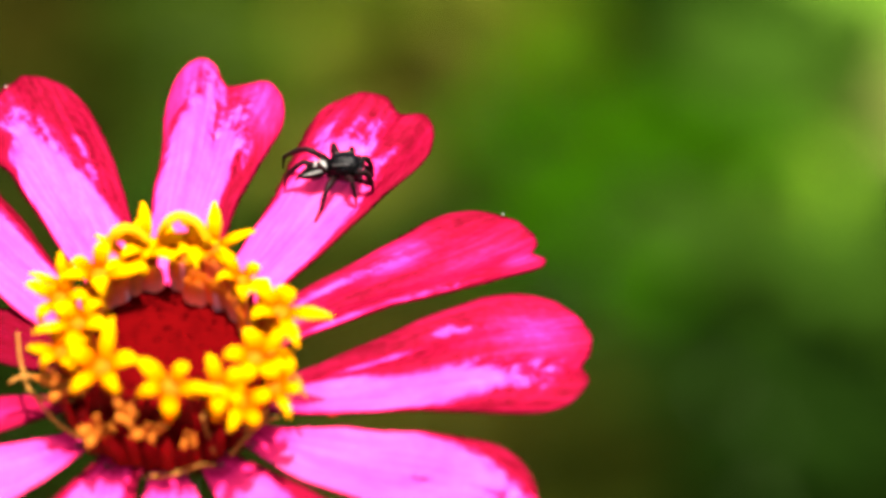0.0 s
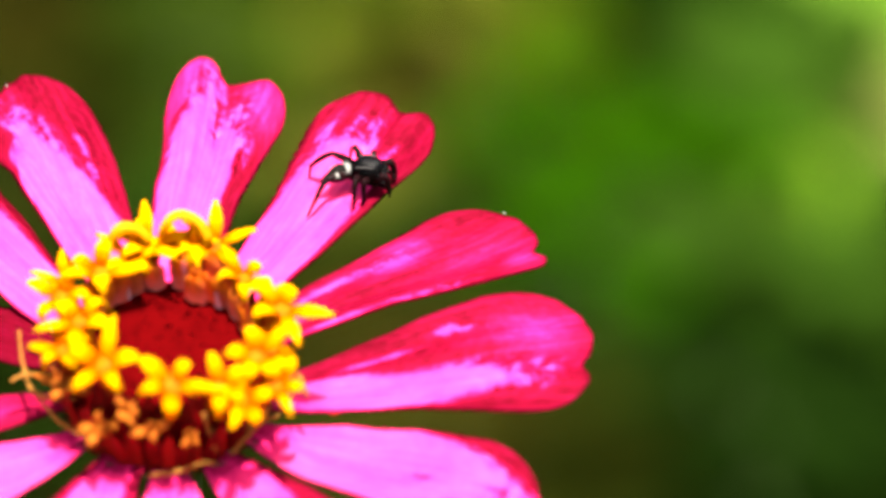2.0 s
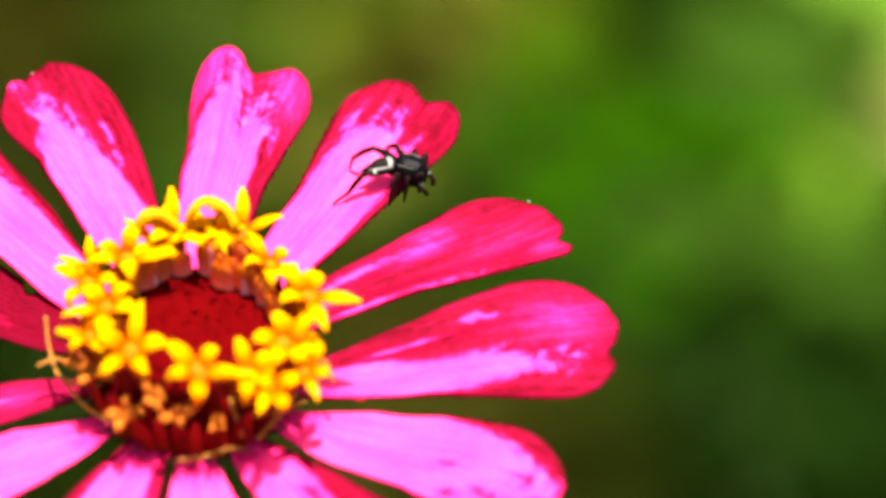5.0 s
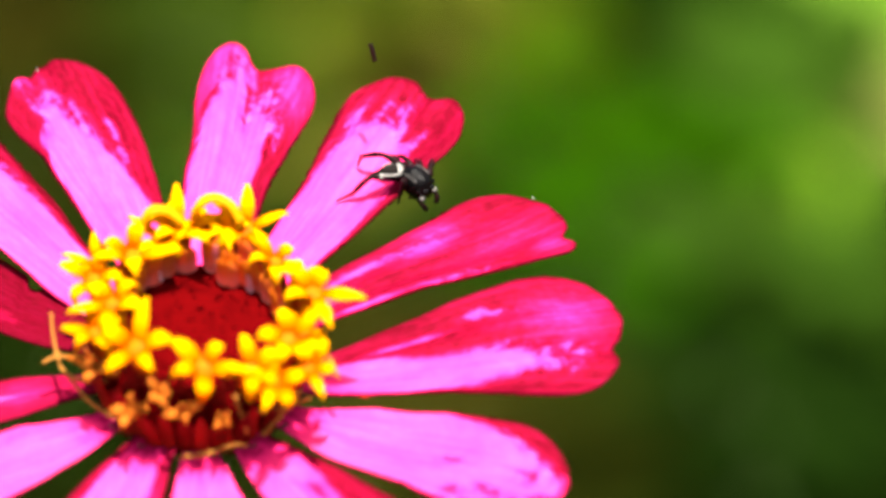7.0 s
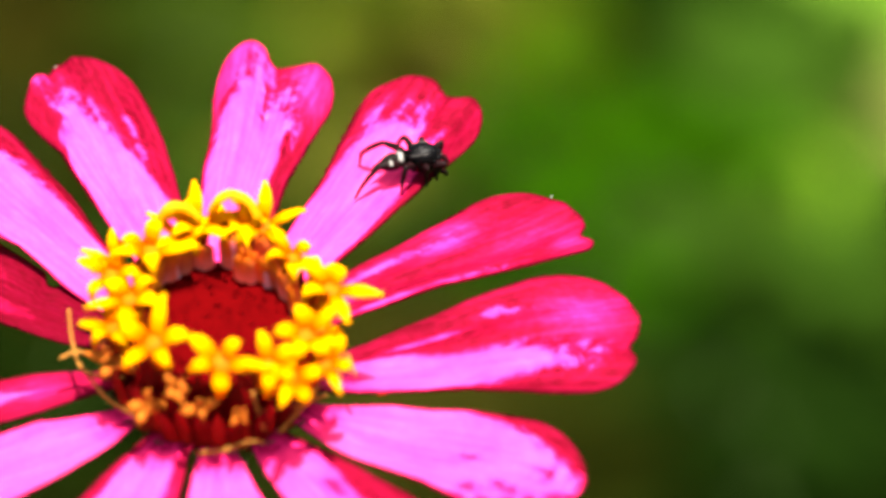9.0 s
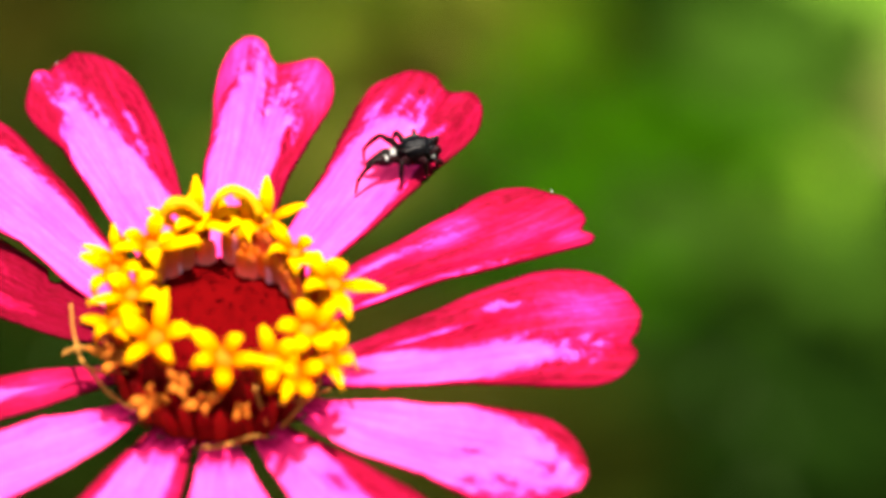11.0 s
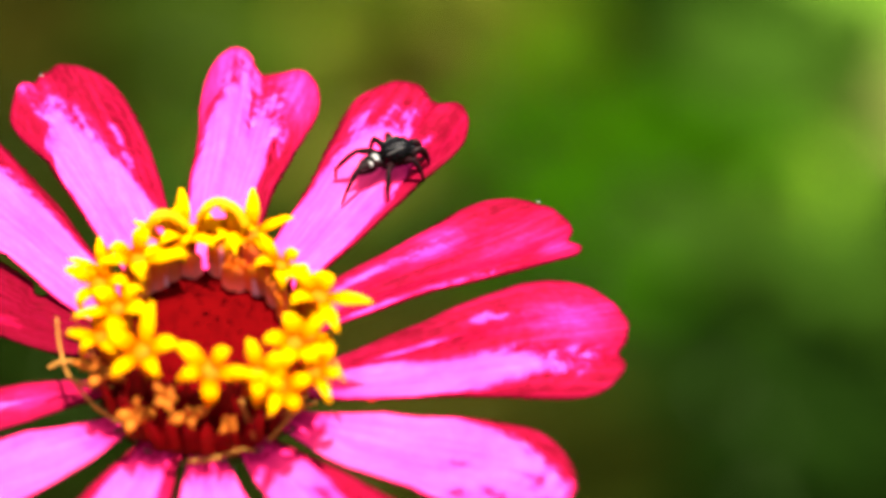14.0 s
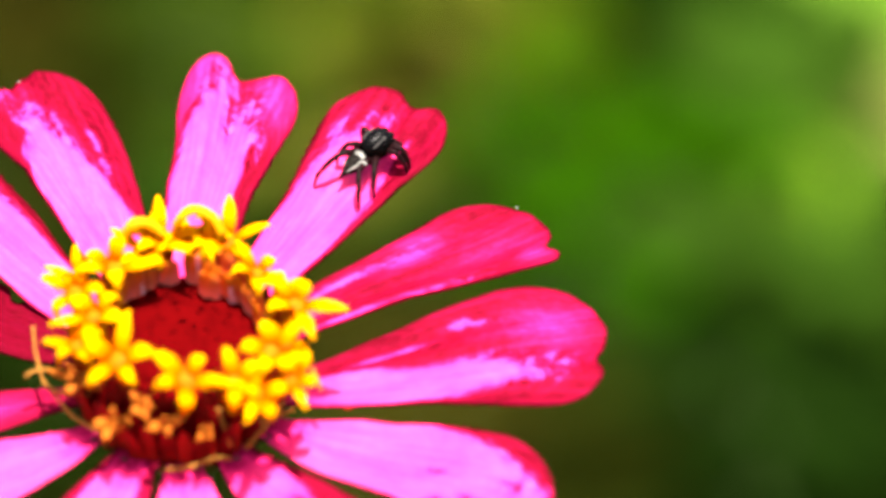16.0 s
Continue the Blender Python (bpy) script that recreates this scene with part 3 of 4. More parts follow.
        ob.matrix_basis = pose(0, 0, 0, 0, 0, a) @ pose((6.7 + rng.uniform(-0.35, 0.25)) * MM, 0, (0.9 + rng.uniform(-0.5, 0.3)) * MM, 0, rng.uniform(-4, 6), 0) @ pose(0, 0, 0, 0, 0, 180 + rng.uniform(-20, 20))
    for k in range(44):
        a = k * 360 / 44 + rng.uniform(-3, 3)
        if 84 < a < 98:
            continue
        ob = part("chaff", outer, None, flower)
        ob.matrix_basis = pose(0, 0, 0, 0, 0, a) @ pose((7.2 + rng.uniform(-0.2, 0.2)) * MM, 0, (-0.6 + rng.uniform(-0.5, 0.5)) * MM, 0, 3 + rng.uniform(-5, 5), 0)

    # yellow florets: degrees round, radius, height, lean, spin
    F = lambda *a, **k: disc_floret(flower, *a, **k)
    F(101, 7.2, 7.8, -2, -6)
    F(64, 7.8, 7.8, 6, 21)
    F(84, 7.3, 7.4, 0, 36, size=0.8)
    F(36, 6.8, 7.6, 12, 20, size=0.85)
    F(3, 8.3, 8.4, 10, -8)
    F(-31, 7.8, 8.6, 14, -8)
    F(-36, 10.0, 7.5, 30, 36, size=0.8)
    F(-58, 7.8, 8.2, 24, 30, size=0.85)
    F(-84, 6.7, 8.6, 20, 0)
    F(-52, 9.2, 7.6, 32, 10, size=0.85)
    F(-131, 6.3, 8.5, 16, 0)
    F(-172, 6.0, 8.7, 8, 2)
    F(166, 7.6, 8.3, 10, -20, size=0.9)
    F(140, 6.1, 8.4, 4, 3)
    F(114, 6.5, 7.8, 0, 36, size=0.8)
    F(-18, 8.0, 7.4, 16, 20, size=0.85)
    F(-160, 7.6, 7.6, 16, 30, size=0.8)
    F(152, 8.2, 7.4, 14, 5, size=0.75)
    F(18, 7.4, 6.8, 8, 14, size=0.7, fold=(-70, -30))
    F(74, 7.0, 6.9, -4, 0, size=0.75, fold=(-75, -40))
    for pts in (
        [(-1.2, 6.6, 8.6), (-2.1, 6.9, 9.4), (-3.2, 6.7, 9.8), (-3.8, 6.4, 9.2), (-4.1, 6.0, 8.0)],
        [(3.0, 6.6, 8.6), (2.3, 7.3, 9.6), (1.1, 7.7, 10.0), (0.1, 7.4, 9.6), (-0.4, 7.1, 8.4)],
    ):
        line = bend([tuple(c * MM for c in p) for p in pts], 5)
        bm = bmesh.new()
        tube(bm, line, [0.50 * MM * min(1, 0.7 + 2 * (1 - i / len(line))) * (0.75 if i == len(line) - 1 else 1) for i in range(len(line))], 10, 0.6)
        part("arched_lobe", bm, FLORET_GOLD, flower, "long arching yellow floret lobe")
    for p in ((24.1, 15.2, 1.27), (-12.9, 28.1, 1.39)):
        bm = bmesh.new()
        ball(bm, tuple(c * MM for c in p), (0.10 * MM, 0.10 * MM, 0.08 * MM), None, 8, 6)
        part("pollen_grain", bm, PALE_HAIR, flower, "tiny pale pollen grain")
    bm = bmesh.new()
    ball(bm, (11.8 * MM, -2.75 * MM, 0.35 * MM), (0.38 * MM, 0.15 * MM, 0.13 * MM), None, 10, 8)
    part("dry_crumb", bm, CHAFF_DARK, flower, "small dark dry crumb")
    # withered florets low on the front
    F(-122, 8.4, 4.2, 48, 10, size=0.62, mat=WITHERED, lobes=4, fold=(-82, -18))
    F(-95, 7.9, 5.1, 46, 20, size=0.58, mat=WITHERED, lobes=4, fold=(-82, -18))
    F(-109, 7.3, 5.8, 40, 52, size=0.55, mat=WITHERED, lobes=4, fold=(-82, -18))
    F(-76, 8.1, 4.2, 50, 35, size=0.5, mat=WITHERED, lobes=3, fold=(-82, -18))
    F(-150, 8.0, 5.4, 40, 25, size=0.6, mat=WITHERED, lobes=4, fold=(-82, -18))
    # dried styles that hang from the disc
    for pts in (
        [(-6.2, -3.0, 2.4), (-9.2, -2.6, 2.6), (-10.2, -0.4, 3.2), (-10.5, 1.6, 4.6)],
        [(-7.0, -2.6, 2.8), (-9.5, -1.6, 3.6), (-11.0, -2.2, 3.6)],
        [(-5.0, -6.2, 1.6), (-7.6, -4.4, 1.8), (-9.3, -2.0, 2.0)],
        [(-1.2, -8.6, 0.9), (0.6, -8.9, 1.5), (2.6, -8.2, 1.7), (3.6, -8.0, 1.3)],
        [(3.6, -6.2, 2.8), (5.4, -5.2, 1.8), (8.0, -3.9, 1.7)],
        [(4.6, -7.0, 1.2), (6.2, -5.2, 1.8), (7.4, -4.2, 3.0)],
        [(2.8, -6.4, 5.0), (3.3, -7.2, 3.2), (3.6, -7.6, 2.2)],
        [(8.2, -2.6, 5.0), (9.4, -2.9, 4.8), (10.0, -4.0, 3.8)],
    ):
        bm = bmesh.new()
        line = bend([tuple(c * MM for c in p) for p in pts], 6)
        tube(bm, line, [(0.165 - 0.06 * i / len(line)) * MM for i in range(len(line))], 8)
        part("style", bm, THREAD, flower, "dried tan style thread")
    return flower


zinnia = build_flower()


# ---- the spider ----
def build_spider():
    """x ahead, z up, origin on the petal under the waist; a body about 5.6 mm long."""
    sp = thing("jumping_spider", Matrix.Translation(HOME), "small black jumping spider with a white band, standing on a petal", "spider")

    def head_shape(x, y, z):
        w = 1.0 - 0.16 * smooth(0.2, -1.0, x)
        top = 1.0 + 0.10 * smooth(-0.2, 0.7, x)
        sx = math.copysign(abs(x) ** 0.78, x)
        return sx, y * w, (z * top if z > 0 else z * 0.8)

    bm = bmesh.new()
    ball(bm, (1.10 * MM, 0, 1.48 * MM), (1.36 * MM, 1.12 * MM, 1.20 * MM), head_shape, 28, 20)
    ceph = part("cephalothorax", bm, BLACK, sp, "glossy black head shield")
    for y, x, z, r in ((0.30, 2.30, 1.90, 0.26), (-0.30, 2.30, 1.90, 0.26), (0.76, 2.05, 2.02, 0.15), (-0.76, 2.05, 2.02, 0.15), (0.90, 1.15, 2.26, 0.11), (-0.90, 1.15, 2.26, 0.11)):
        bm = bmesh.new()
        ball(bm, (x * MM, y * MM, z * MM), (r * MM,) * 3, None, 12, 8)
        part("eye", bm, EYE_LENS, ceph)
    for s in (1, -1):
        bm = bmesh.new()
        ball(bm, (2.18 * MM, 0.34 * s * MM, 0.98 * MM), (0.28 * MM, 0.28 * MM, 0.52 * MM), None, 12, 10)
        part("chelicera", bm, BLACK, ceph)
        bm = bmesh.new()
        tube(bm, bend([(1.95 * MM, 0.55 * s * MM, 0.85 * MM), (2.5 * MM, 0.75 * s * MM, 1.0 * MM), (2.85 * MM, 0.62 * s * MM, 0.66 * MM), (2.85 * MM, 0.5 * s * MM, 0.32 * MM)], 4),
             [0.16 * MM] * 6 + [0.20 * MM] * 5 + [0.12 * MM] * 2, 8)
        part("pedipalp", bm, BLACK_BROWN, sp)
        bm = bmesh.new()
        ball(bm, (2.36 * MM, 0.62 * s * MM, 1.40 * MM), (0.20 * MM, 0.22 * MM, 0.18 * MM), None, 10, 8)
        part("pale_patch", bm, PALE_HAIR, ceph, "tuft of whitish hair beside the eyes")
        # grey hair, with the head's soft highlight put into its colour
        bm = bmesh.new()
        tube(bm, bend([(0.30 * MM, 0.60 * s * MM, 2.30 * MM), (0.95 * MM, 0.66 * s * MM, 2.52 * MM), (1.6 * MM, 0.62 * s * MM, 2.58 * MM)], 4), [0.05 * MM, 0.09 * MM, 0.1 * MM, 0.11 * MM, 0.1 * MM, 0.1 * MM, 0.1 * MM, 0.08 * MM, 0.04 * MM], 8, 0.6)
        part("hair_stripe", bm, HAIR_SHEEN, ceph, "grey stripe of hair with the head's sheen in its colour")
    bm = bmesh.new()
    tube(bm, [(-0.5 * MM, 0, 1.34 * MM), (-0.1 * MM, 0, 1.3 * MM), (0.35 * MM, 0, 1.35 * MM)], [0.30 * MM, 0.22 * MM, 0.34 * MM], 10)
    part("waist", bm, BLACK, sp)

    def belly(x, y, z):
        w = 1.0 - 0.62 * smooth(0.35, -1.0, x)
        return x, y * w, z * (1.0 - 0.45 * smooth(0.2, -1.0, x)) - 0.12 * smooth(0.0, -1.0, x)

    bm = bmesh.new()
    ball(bm, (-1.34 * MM, 0, 1.36 * MM), (1.28 * MM, 0.68 * MM, 0.68 * MM), belly, 28, 20)
    abd = part("abdomen", bm, BELLY_HAIR, sp, "pointed black abdomen with a white band")

    def on_belly(x, side, out=1.015):
        """A point on the abdomen's skin: x from -1 to 1, side in degrees from its top."""
        r = math.sqrt(max(0.0, 1 - x * x)) * out
        q = belly(x, r * math.sin(radians(side)), r * math.cos(radians(side)))
        return ((-1.34 + 1.28 * q[0]) * MM, 0.68 * q[1] * MM, (1.36 + 0.68 * q[2]) * MM)

    for name, line, fat in (
        ("white_band", [on_belly(0.66 - 0.0016 * abs(a), a) for a in range(-66, 67, 12)], 0.24),
        ("white_band", [on_belly(0.52 - 0.13 * k, 62 + 2 * k) for k in range(8)], 0.08),
        ("white_band", [on_belly(0.52 - 0.13 * k, -50 - 1 * k) for k in range(10)], 0.12),
        ("spinneret", [(-2.46 * MM, 0, 1.2 * MM), (-2.60 * MM, 0, 1.14 * MM), (-2.72 * MM, 0, 1.08 * MM)], 0.13),
    ):
        bm = bmesh.new()
        n = len(line)
        tube(bm, line, [fat * MM * (0.5 + 0.5 * math.sin(math.pi * (i + 0.5) / n)) for i in range(n)], 8, 0.8)
        part(name, bm, PALE_HAIR if name == "white_band" else BLACK_BROWN, abd)

    # legs: side, hip, and the lengths of femur, tibia and tarsus in mm; the fourth pair is long and reaches back
    legs = []
    for side in (-1, 1):
        for hip, lengths, fat in (
            ((1.65, 0.55), (1.40, 1.20, 0.95), 0.35),
            ((1.25, 0.62), (1.35, 1.25, 0.95), 0.27),
            ((0.55, 0.60), (1.60, 1.40, 1.10), 0.28),
            ((0.05, 0.45), (2.35, 1.85, 1.35) if side < 0 else (2.35, 2.10, 1.30), 0.28),
        ):
            h = Vector((hip[0], hip[1] * side, 1.05)) * MM
            bm = bmesh.new()
            ball(bm, (0, 0, 0), (fat * 1.1 * MM, fat * 1.1 * MM, fat * 1.2 * MM), None, 10, 8)
            leg = part("leg", bm, BLACK_BROWN, sp, "slender dark leg")
            leg.matrix_basis = Matrix.Translation(h)
            joints = []
            for pname, length, rad, arch in (
                ("femur", lengths[0], (fat * 0.72, fat * 1.02, fat * 0.98, fat * 0.60), 0.10),
                ("tibia", lengths[1], (fat * 0.66, fat * 0.74, fat * 0.66, fat * 0.46), 0.05),
                ("tarsus", lengths[2], (fat * 0.46, fat * 0.42, fat * 0.36, fat * 0.28), 0.02),
            ):
                bm = bmesh.new()
                line = bend([(0, 0, 0), (length * 0.33 * MM, 0, arch * length * MM), (length * 0.7 * MM, 0, arch * 0.8 * length * MM), (length * MM, 0, 0)], 4)
                rr = np.interp(np.linspace(0, 1, len(line)), (0, 0.33, 0.66, 1), rad)
                tube(bm, line, [float(q) * MM for q in rr], 10)
                if pname != "tarsus":
                    ball(bm, (length * MM, 0, 0), (fat * 0.64 * MM,) * 3, None, 10, 8)
                pale = pname == "femur" and hip[0] < 0.1 and side < 0
                if pale:
                    # a streak of white hair along the hind femur
                    for f in bm.faces:
                        c = f.calc_center_median()
                        f.material_index = int(0.58 < c.x / (length * MM) < 0.76 and c.z > 0.33 * MM)
                seg = part(pname, bm, BLACK_BROWN, leg)
                if pale:
                    seg.data.materials.append(PALE_HAIR)
                joints.append(seg)
            legs.append((joints, h, [q * MM for q in lengths]))
    return sp, legs, abd


spider, spider_legs, spider_abdomen = build_spider()


# ---- plants behind ----
def leaf_mesh(length, width, droop, fold):
    def place(s, v):
        w = width * math.sin(math.pi * s ** 0.8) ** 0.8 * (1 + 0.05 * math.sin(s * 40)) + 0.02 * width
        return (length * s, v * w, -droop * length * s * s + fold * abs(v) * w + 0.02 * length * math.sin(s * 9 + v * 2))
    return sheet("leaf", place, 14, 6, 0.0004)


LEAF_SHAPES = [leaf_mesh(0.055, 0.016, 0.25, 0.25), leaf_mesh(0.045, 0.019, 0.15, 0.15), leaf_mesh(0.065, 0.014, 0.35, 0.3)]
LEAVES = {}


def leaf_of(k, mat):
    if (k, mat.name) not in LEAVES:
        me = LEAF_SHAPES[k].copy()
        me.materials.append(mat)
        LEAVES[(k, mat.name)] = me
    return LEAVES[(k, mat.name)]


def plant(seed, top, spread, count, mat, label, size=1.0, steep=20):
    """A leafy weed: a stem from the soil to its top, with leaves round the upper part."""
    rng = random.Random(seed)
    top = Vector(top)
    base = Vector((top.x + rng.uniform(-0.02, 0.02), top.y + 0.05, -0.02))
    ob = thing("leafy_plant", Matrix.Translation(base), label, "plant", group="plants behind the flower")
    bm = bmesh.new()
    line = bend([(0, 0, 0), ((top.x - base.x) * 0.3 + 0.006, (top.y - base.y) * 0.2, (top.z + 0.02) * 0.5), tuple(top - base)], 6)
    tube(bm, line, [0.0028 - 0.0015 * i / len(line) for i in range(len(line))], 8)
    part("stem", bm, GREEN_STEM, ob)
    for k in range(count):
        d = k * 137.5 + rng.uniform(-30, 30)
        r = spread * math.sqrt((k + 0.3) / count)
        p = top - base + Vector((math.cos(radians(d)) * r * 0.5, math.sin(radians(d)) * r * 0.5, rng.uniform(-0.6, 0.3) * spread))
        lf = part("leaf", leaf_of(rng.randrange(3), mat), None, ob)
        lf.matrix_basis = Matrix.Translation(p) @ pose(0, 0, 0, 0, 0, d) @ pose(0, 0, 0, rng.uniform(-25, 25), steep * rng.uniform(-1, 1), 0) @ Matrix.Scale(size * rng.uniform(0.8, 1.2), 4)
    return ob


# kinds of weed: leaf material and label; sun and shade put into the colours
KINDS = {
    "P": (weed_leaf("leaf_lit_pale", 0.0888, 0.1716, 0.01524), "pale leafy weed with sunlight in its colour"),
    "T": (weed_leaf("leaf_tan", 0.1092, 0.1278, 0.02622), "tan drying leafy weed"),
    "L": (weed_leaf("leaf_lit_lime", 0.0638, 0.1221, 0.00628), "lime-green leafy weed with sunlight in its colour"),
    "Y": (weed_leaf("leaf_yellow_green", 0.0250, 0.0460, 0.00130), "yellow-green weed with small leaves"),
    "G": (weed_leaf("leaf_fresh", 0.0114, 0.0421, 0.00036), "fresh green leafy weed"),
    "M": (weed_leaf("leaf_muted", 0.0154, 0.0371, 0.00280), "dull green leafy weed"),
    "D": (weed_leaf("leaf_shade_deep", 0.0036, 0.0096, 0.00090), "dark green low leafy weed with shade in its colour"),
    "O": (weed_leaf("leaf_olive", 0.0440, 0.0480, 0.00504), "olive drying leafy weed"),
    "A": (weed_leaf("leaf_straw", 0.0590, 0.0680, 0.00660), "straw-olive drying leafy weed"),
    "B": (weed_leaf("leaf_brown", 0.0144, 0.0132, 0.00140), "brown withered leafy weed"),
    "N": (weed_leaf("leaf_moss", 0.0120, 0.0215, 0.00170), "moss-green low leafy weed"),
    "K": (weed_leaf("leaf_shade_black", 0.0032, 0.0052, 0.00050), "blackish weed with the flower's shade in its colour"),
    "S": (weed_leaf("leaf_shade_tone", 0.0080, 0.0102, 0.00096), "blackish green low leafy weed with shade in its colour"),
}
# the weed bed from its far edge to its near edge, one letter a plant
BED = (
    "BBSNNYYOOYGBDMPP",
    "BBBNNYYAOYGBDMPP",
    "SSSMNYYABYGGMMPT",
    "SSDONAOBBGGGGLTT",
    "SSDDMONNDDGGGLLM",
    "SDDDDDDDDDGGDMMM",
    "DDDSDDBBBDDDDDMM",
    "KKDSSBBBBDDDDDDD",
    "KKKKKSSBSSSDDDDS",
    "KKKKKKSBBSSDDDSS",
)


def weed_bed():
    rng = random.Random(21)
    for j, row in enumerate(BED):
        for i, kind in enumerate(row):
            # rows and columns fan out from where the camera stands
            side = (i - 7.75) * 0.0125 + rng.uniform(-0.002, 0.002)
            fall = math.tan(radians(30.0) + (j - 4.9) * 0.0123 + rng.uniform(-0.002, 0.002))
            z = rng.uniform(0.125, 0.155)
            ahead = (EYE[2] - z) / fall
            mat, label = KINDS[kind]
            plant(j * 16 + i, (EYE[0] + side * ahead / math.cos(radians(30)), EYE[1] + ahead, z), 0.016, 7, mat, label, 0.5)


weed_bed()


def ground_cover():
    """Low dark leaves all over the soil behind the flower."""
    rng = random.Random(9)
    verts, faces, uvs = [], [], []
    for _ in range(15000):
        x, y = rng.gauss(0.0, 0.55), 1.0 + rng.gauss(0.0, 0.65)
        z = rng.uniform(0.0, 0.035)
        a, w = rng.uniform(0, math.tau), rng.uniform(0.006, 0.012)
        l = w * rng.uniform(2.0, 3.2)
        c, s = math.cos(a), math.sin(a)
        k = len(verts)
        for u, v, h in ((0, 0, 0), (0.5, 0.5, 0.4), (1, 0, 0.2), (0.5, -0.5, 0.4)):
            verts.append((x + c * u * l - s * v * w * 1.4, y + s * u * l + c * v * w * 1.4, z + h * l * 0.6))
        faces += [(k, k + 3, k + 2), (k, k + 2, k + 1)]
    me = bpy.data.meshes.new("ground_cover")
    me.from_pydata(verts, [], faces)
    lay = me.uv_layers.new(name="blade")
    for lp in me.loops:
        v = me.vertices[lp.vertex_index].co
        lay.data[lp.index].uv = (v.x * 3, v.y * 3)
    ob = part("ground_cover", me, LEAF_COVER, None)
    return tagged(ob, "low dark green weeds covering the soil", "ground cover", kind="stuff")


ground_cover()


# ---- motion ----
# the flower: seconds, shift in mm, turn in degrees
SWAY = [
    (0, -3.47, -2.14, -0.56, 0.44, -0.36, 0.19),
    (0.5, -3.47, -2.38, -0.40, 0.39, -0.33, 0.19),
    (1, -3.39, -2.19, -0.60, 0.43, -0.32, 0.25),
    (1.5, -3.32, -2.64, -0.35, 0.37, -0.38, 0.19),
    (2, -3.38, -2.03, -0.50, 0.33, -0.34, 0.27),
    (2.5, -3.25, -1.70, -0.43, 0.25, -0.24, 0.35),
    (3, -2.64, -1.58, -0.32, 0.24, -0.26, 0.34),
    (3.5, -2.00, -1.05, -0.47, 0.31, -0.26, 0.37),
    (4, -1.51, -0.99, -0.16, 0.18, -0.11, 0.35),
    (6.5, -1.67, -0.88, 0.13, 0.05, -0.09, 0.25),
    (7, -1.24, -0.13, -0.20, 0.18, -0.03, 0.34),
    (7.5, -0.29, -0.24, -0.19, 0.16, -0.01, 0.23),
    (8, 0.53, -0.36, -0.23, 0.17, 0.14, 0.26),
    (8.5, 0.76, -0.54, -0.12, 0.09, 0.13, 0.17),
    (9, 0.00, 0.00, 0.00, -0.00, -0.00, -0.00),
    (9.2, -0.46, 0.46, -0.07, 0.20, -0.07, 0.10),
    (11.3, 0.15, 0.78, -0.06, 0.02, -0.06, 0.24),
    (11.5, -0.38, 0.17, 0.03, -0.01, -0.21, 0.37),
    (12, -1.08, -0.62, -0.10, 0.06, -0.25, 0.40),
    (12.5, -0.98, -0.44, -0.20, 0.06, -0.17, 0.50),
    (13, -0.68, -0.05, -0.06, -0.05, -0.17, 0.52),
    (13.5, -0.60, -0.10, -0.20, -0.02, -0.24, 0.42),
    (14, -0.80, -0.66, -0.27, 0.10, -0.16, 0.48),
    (14.5, -1.30, -1.05, -0.17, 0.06, -0.21, 0.46),
    (15, -1.69, -0.90, -0.36, 0.19, -0.31, 0.34),
    (15.5, -1.99, -1.12, -0.42, 0.26, -0.27, 0.38),
    (16, -2.40, -1.65, -0.31, 0.21, -0.34, 0.48),
]
# the spider on its petal: seconds, place in mm in the flower's space, heading in degrees
STEPS = [
    (0, 11.43, 19.18, -8),
    (1, 12.27, 19.14, -6),
    (2, 13.13, 18.81, -15),
    (3, 13.72, 18.79, -16),
    (4, 13.77, 18.69, -14),
    (6.5, 14.71, 17.20, -44),
    (7.5, 14.11, 17.37, -42),
    (8, 13.48, 18.23, -10),
    (9, 13.52, 18.17, -2),
    (11.5, 13.00, 18.14, 7),
    (12.5, 12.89, 18.25, 6),
    (13.5, 12.57, 18.46, 16),
    (14.5, 12.98, 19.29, 20),
    (15, 13.08, 19.47, 37),
    (16, 13.12, 19.82, 42),
]
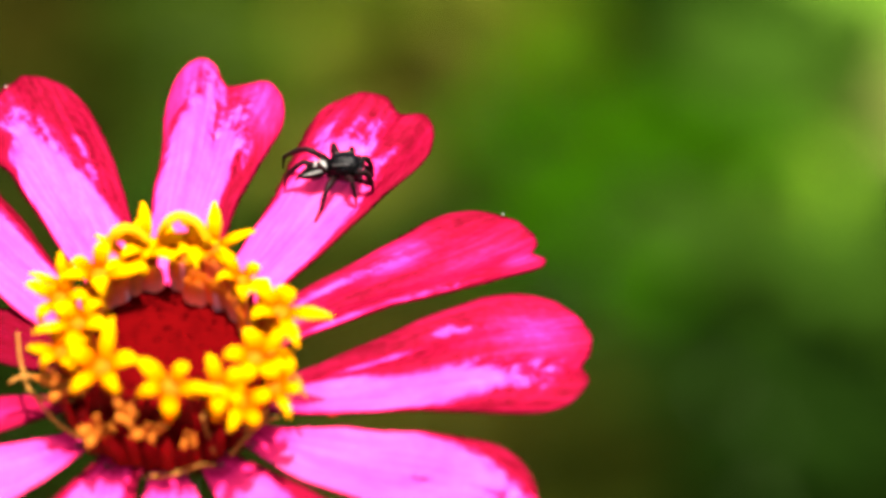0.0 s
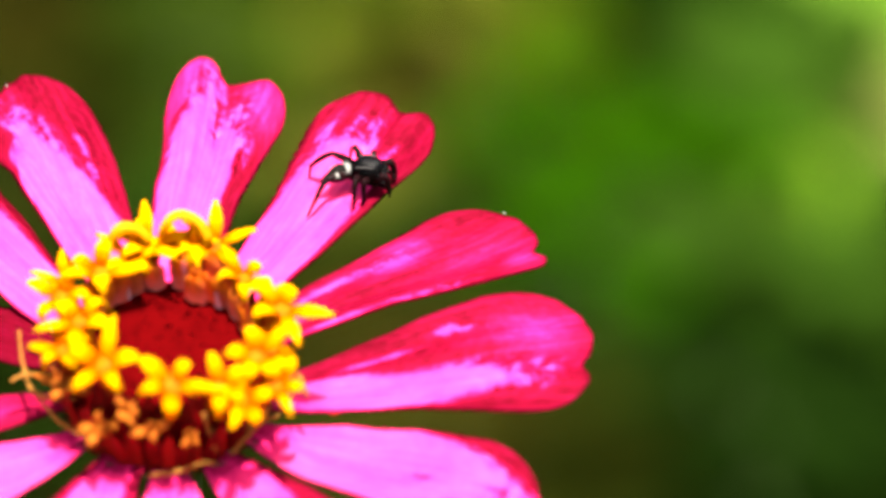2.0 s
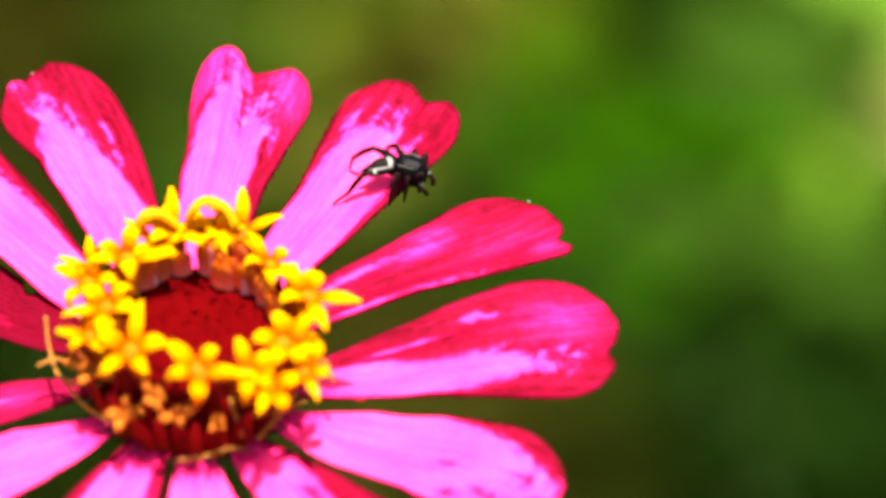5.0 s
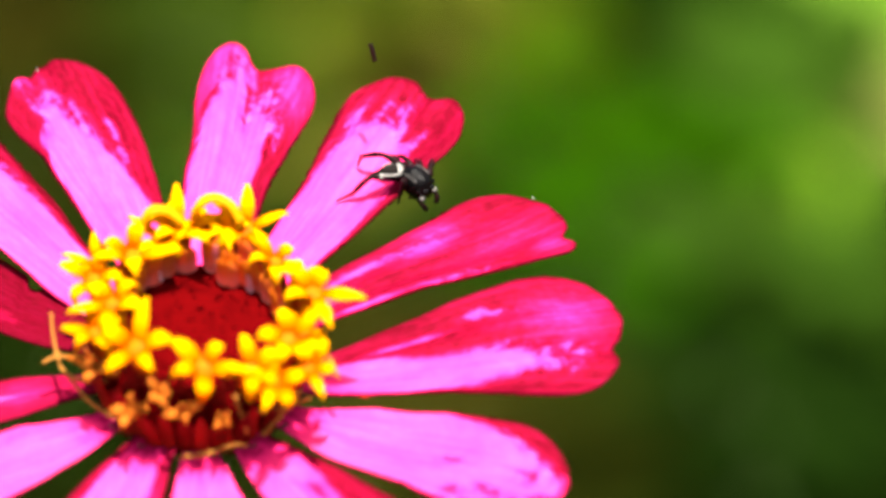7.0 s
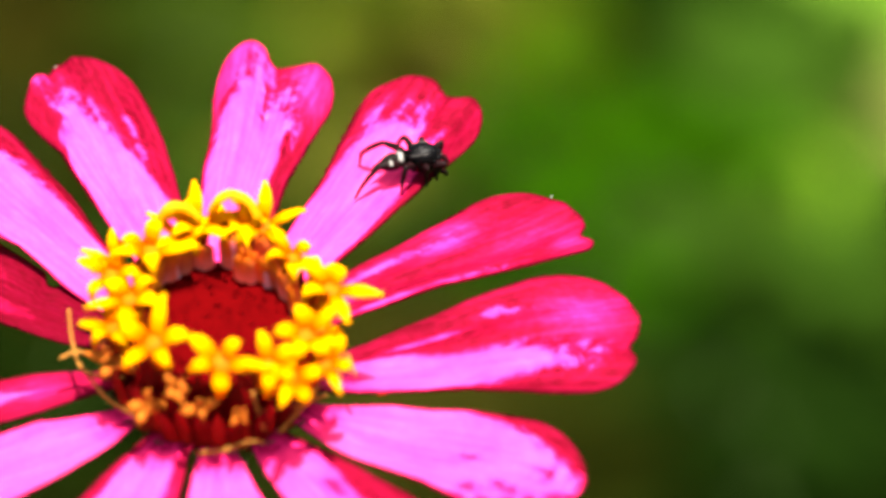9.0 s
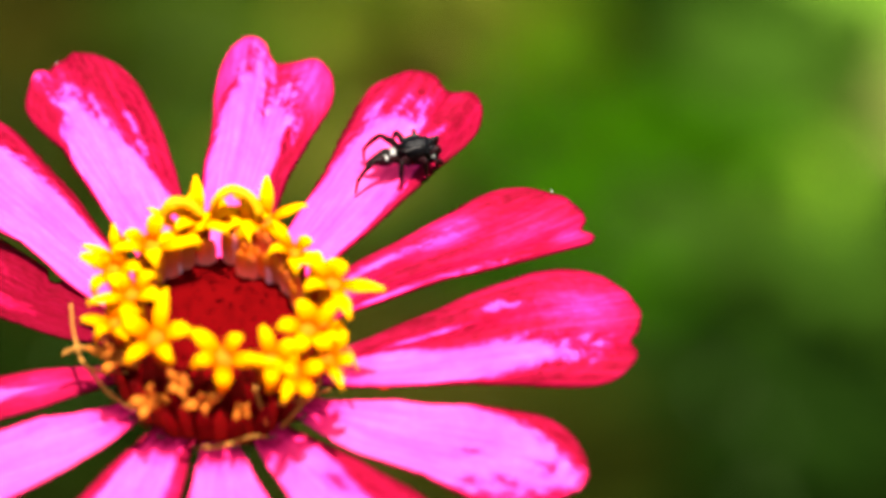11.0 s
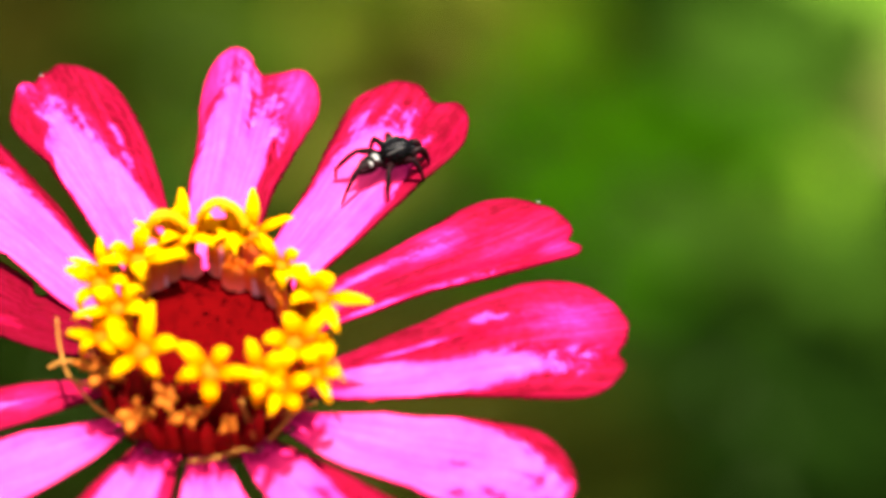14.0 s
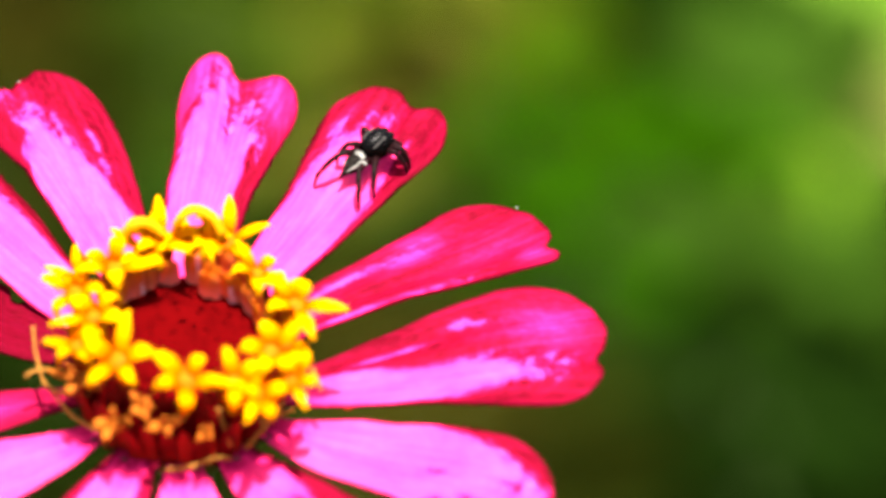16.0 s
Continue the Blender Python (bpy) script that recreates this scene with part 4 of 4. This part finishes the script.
# its feet on the petal, leg by leg: seconds, place in mm in the flower's space
FEET = (
    [(0, 14.57, 17.9), (1, 15.2, 17.83), (2, 15.75, 17.25), (4, 15.85, 17.25), (5.5, 16.1, 16.2), (7.3, 15.9, 16.6), (8, 15.4, 16.7), (9, 15.7, 17.24), (11.3, 15.75, 18.0), (12.6, 15.8, 17.8), (13.3, 16.1, 19.2), (14.2, 16.1, 19.3), (14.5, 16.05, 19.1), (16, 16.3, 19.4)],
    [(0, 13.35, 16.6), (1, 13.36, 16.36), (2, 13.8, 16.6), (2.4, 14.6, 16.2), (4, 14.62, 16.2), (5.2, 14.96, 15.6), (7.6, 15.0, 15.7), (8, 14.5, 16.1), (9, 14.95, 16.7), (12.7, 15.05, 16.75), (13.3, 15.57, 17.6), (14.1, 15.7, 17.7), (14.5, 15.9, 18.7), (16, 16.1, 18.9)],
    [(0, 10.35, 15.2), (1.3, 10.6, 15.4), (1.6, 12.6, 15.9), (2, 13.1, 16.1), (4, 13.24, 15.85), (5.2, 13.9, 15.3), (7.6, 14.1, 15.3), (8, 13.2, 15.5), (9, 13.1, 15.85), (15.2, 13.17, 15.8), (15.5, 13.7, 16.8), (16, 13.7, 16.86)],
    [(0, 8.1, 18.4), (0.2, 9.5, 15.9), (0.4, 9.7, 15.6), (14.0, 9.66, 15.65), (14.4, 10.3, 16.2), (14.6, 10.6, 16.3), (14.8, 12.4, 15.75), (16, 12.58, 15.73)],
    [(0, 14.6, 19.3), (2, 16.2, 18.8), (4, 16.3, 18.6), (6.3, 16.57, 18.6), (7.6, 16.57, 18.6), (8.4, 16.2, 18.8), (9, 16.0, 18.9), (11.3, 15.6, 18.9), (13.5, 15.7, 19.6), (14.6, 15.8, 19.9), (16, 16.0, 20.3)],
    [(0, 13.2, 20.6), (2, 14.6, 20.1), (4, 15.2, 20.0), (6, 15.6, 19.3), (7.6, 15.2, 19.6), (9, 14.4, 19.9), (12.6, 13.9, 19.8), (13.4, 13.2, 20.5), (14.6, 12.8, 21.5), (16, 12.8, 21.9)],
    [(0, 11.5, 21.0), (1.5, 11.6, 21.0), (2.2, 13.2, 20.8), (4, 13.4, 20.7), (5.3, 13.6, 19.9), (6.5, 13.7, 19.7), (8, 13.2, 20.2), (9, 12.8, 20.0), (12.6, 12.2, 19.8), (13.4, 11.9, 19.9), (14.6, 11.6, 20.2), (15, 11.0, 19.95), (16, 10.95, 19.95)],
    [(0, 7.95, 20.35), (1.4, 7.9, 20.2), (1.75, 9.0, 20.6), (2, 9.83, 19.3), (4, 9.7, 19.28), (5.3, 11.2, 18.9), (7, 11.2, 18.95), (7.4, 10.9, 19.38), (8, 10.88, 19.37), (8.6, 10.4, 19.0), (9, 10.0, 18.8), (11.3, 10.3, 18.72), (12.8, 10.17, 18.8), (13.2, 9.22, 18.0), (16, 9.24, 17.86)],
)
DIP = [(0, 0), (3, 0), (4.2, 4), (6.3, 12), (7.5, 10), (8.2, 4), (9, 0), (11.3, -6), (13, -5), (16, -4)]
TAIL = [(0, 30), (1, 32), (2, 39), (3, 38), (4, 35), (6.5, 55), (7.5, 51), (8, 25), (9, 20), (11.5, 3), (12.5, 9), (13.5, 7), (14.5, 20), (15, -1), (16, 3)]


def glide(rows, t):
    """A smooth course through rows of (seconds, values...)."""
    n = len(rows)
    i = max(0, min(n - 2, sum(1 for q in rows if q[0] <= t) - 1))
    a, b = rows[i], rows[i + 1]
    p, q = rows[max(i - 1, 0)], rows[min(i + 2, n - 1)]
    h = b[0] - a[0]
    u = min(1.0, max(0.0, (t - a[0]) / h))
    out = []
    for k in range(1, len(a)):
        m0 = (b[k] - p[k]) / (b[0] - p[0]) * h
        m1 = (q[k] - a[k]) / (q[0] - a[0]) * h
        lim = 3 * abs(b[k] - a[k])
        m0, m1 = max(-lim, min(lim, m0)), max(-lim, min(lim, m1))
        out.append((2 * u ** 3 - 3 * u * u + 1) * a[k] + (u ** 3 - 2 * u * u + u) * m0 + (3 * u * u - 2 * u ** 3) * b[k] + (u ** 3 - u * u) * m1)
    return out


def flower_pose(t):
    dx, dy, dz, rx, ry, rz = glide(SWAY, t)
    return pose(HOME[0] + dx * MM, HOME[1] + dy * MM, HOME[2] + dz * MM, rx, ry, rz) @ pose(0, 0, 0, LEAN, 0, 0)


def aim(at, way):
    """The pose of a leg's segment at a joint, pointing along way, its arch upwards."""
    x = way.normalized()
    y = Vector((0, 0, 1)).cross(x)
    y = y.normalized() if y.length > 1e-6 else Vector((0, 1, 0))
    z = x.cross(y)
    m = Matrix((x, y, z)).transposed().to_4x4()
    m.translation = at
    return m


def stride(hip, foot, lengths, back):
    """Poses of femur, tibia and tarsus, in the leg's space, with the foot set down and the knee high, leaning back."""
    l1, l2, l3 = lengths
    reach = foot - hip
    flat = Vector((reach.x, reach.y, 0))
    u = flat.normalized()
    for lean in (6, 18, 30, 42, 54, 66, 78):
        b = radians(lean)
        ankle = reach + Vector((0, 0, l3 * math.cos(b))) - u * (l3 * math.sin(b))
        if ankle.length < (l1 + l2) * 0.9:
            break
    d = min(ankle.length, (l1 + l2) * 0.985)
    line = ankle.normalized()
    side = Vector((-back, 0, 1))
    side = (side - line * side.dot(line)).normalized()
    along = (d * d + l1 * l1 - l2 * l2) / (2 * d)
    knee = line * along + side * math.sqrt(max(0.0, l1 * l1 - along * along))
    return aim(Vector((0, 0, 0)), knee), aim(knee, ankle - knee), aim(ankle, reach - ankle)


def motions():
    times = [k * 0.1 for k in range(161)]
    walk(zinnia, [(t, flower_pose(t)) for t in times])
    bodies = []
    for t in times:
        x, y, heading = glide(STEPS, t)
        bodies.append(pose(x * MM, (y - 0.15) * MM, (rise(math.hypot(x, y)) + 0.2) * MM, 0, 0, heading) @ pose(0, 0, 0, 0, glide(DIP, t)[0], 0))
    walk(spider, [(t, flower_pose(t) @ b) for t, b in zip(times, bodies)])
    waist = Vector((-0.0002, 0, 0.0013))
    walk(spider_abdomen, [(t, Matrix.Translation(waist) @ pose(0, 0, 0, 0, 0, glide(TAIL, t)[0]) @ Matrix.Translation(-waist)) for t in times])
    for (segments, hip, lengths), feet in zip(spider_legs, FEET):
        rows = []
        for t, b in zip(times, bodies):
            x, y = glide(feet, t)
            foot = b.inverted() @ (Vector((x, y, rise(math.hypot(x, y)) + 0.08)) * MM)
            rows.append((t, stride(hip, foot, lengths, 0.5 if hip.x < 0.0001 and hip.y < 0 else 0.0)))
        for k, seg in enumerate(segments):
            walk(seg, [(t, m[k]) for t, m in rows])


motions()
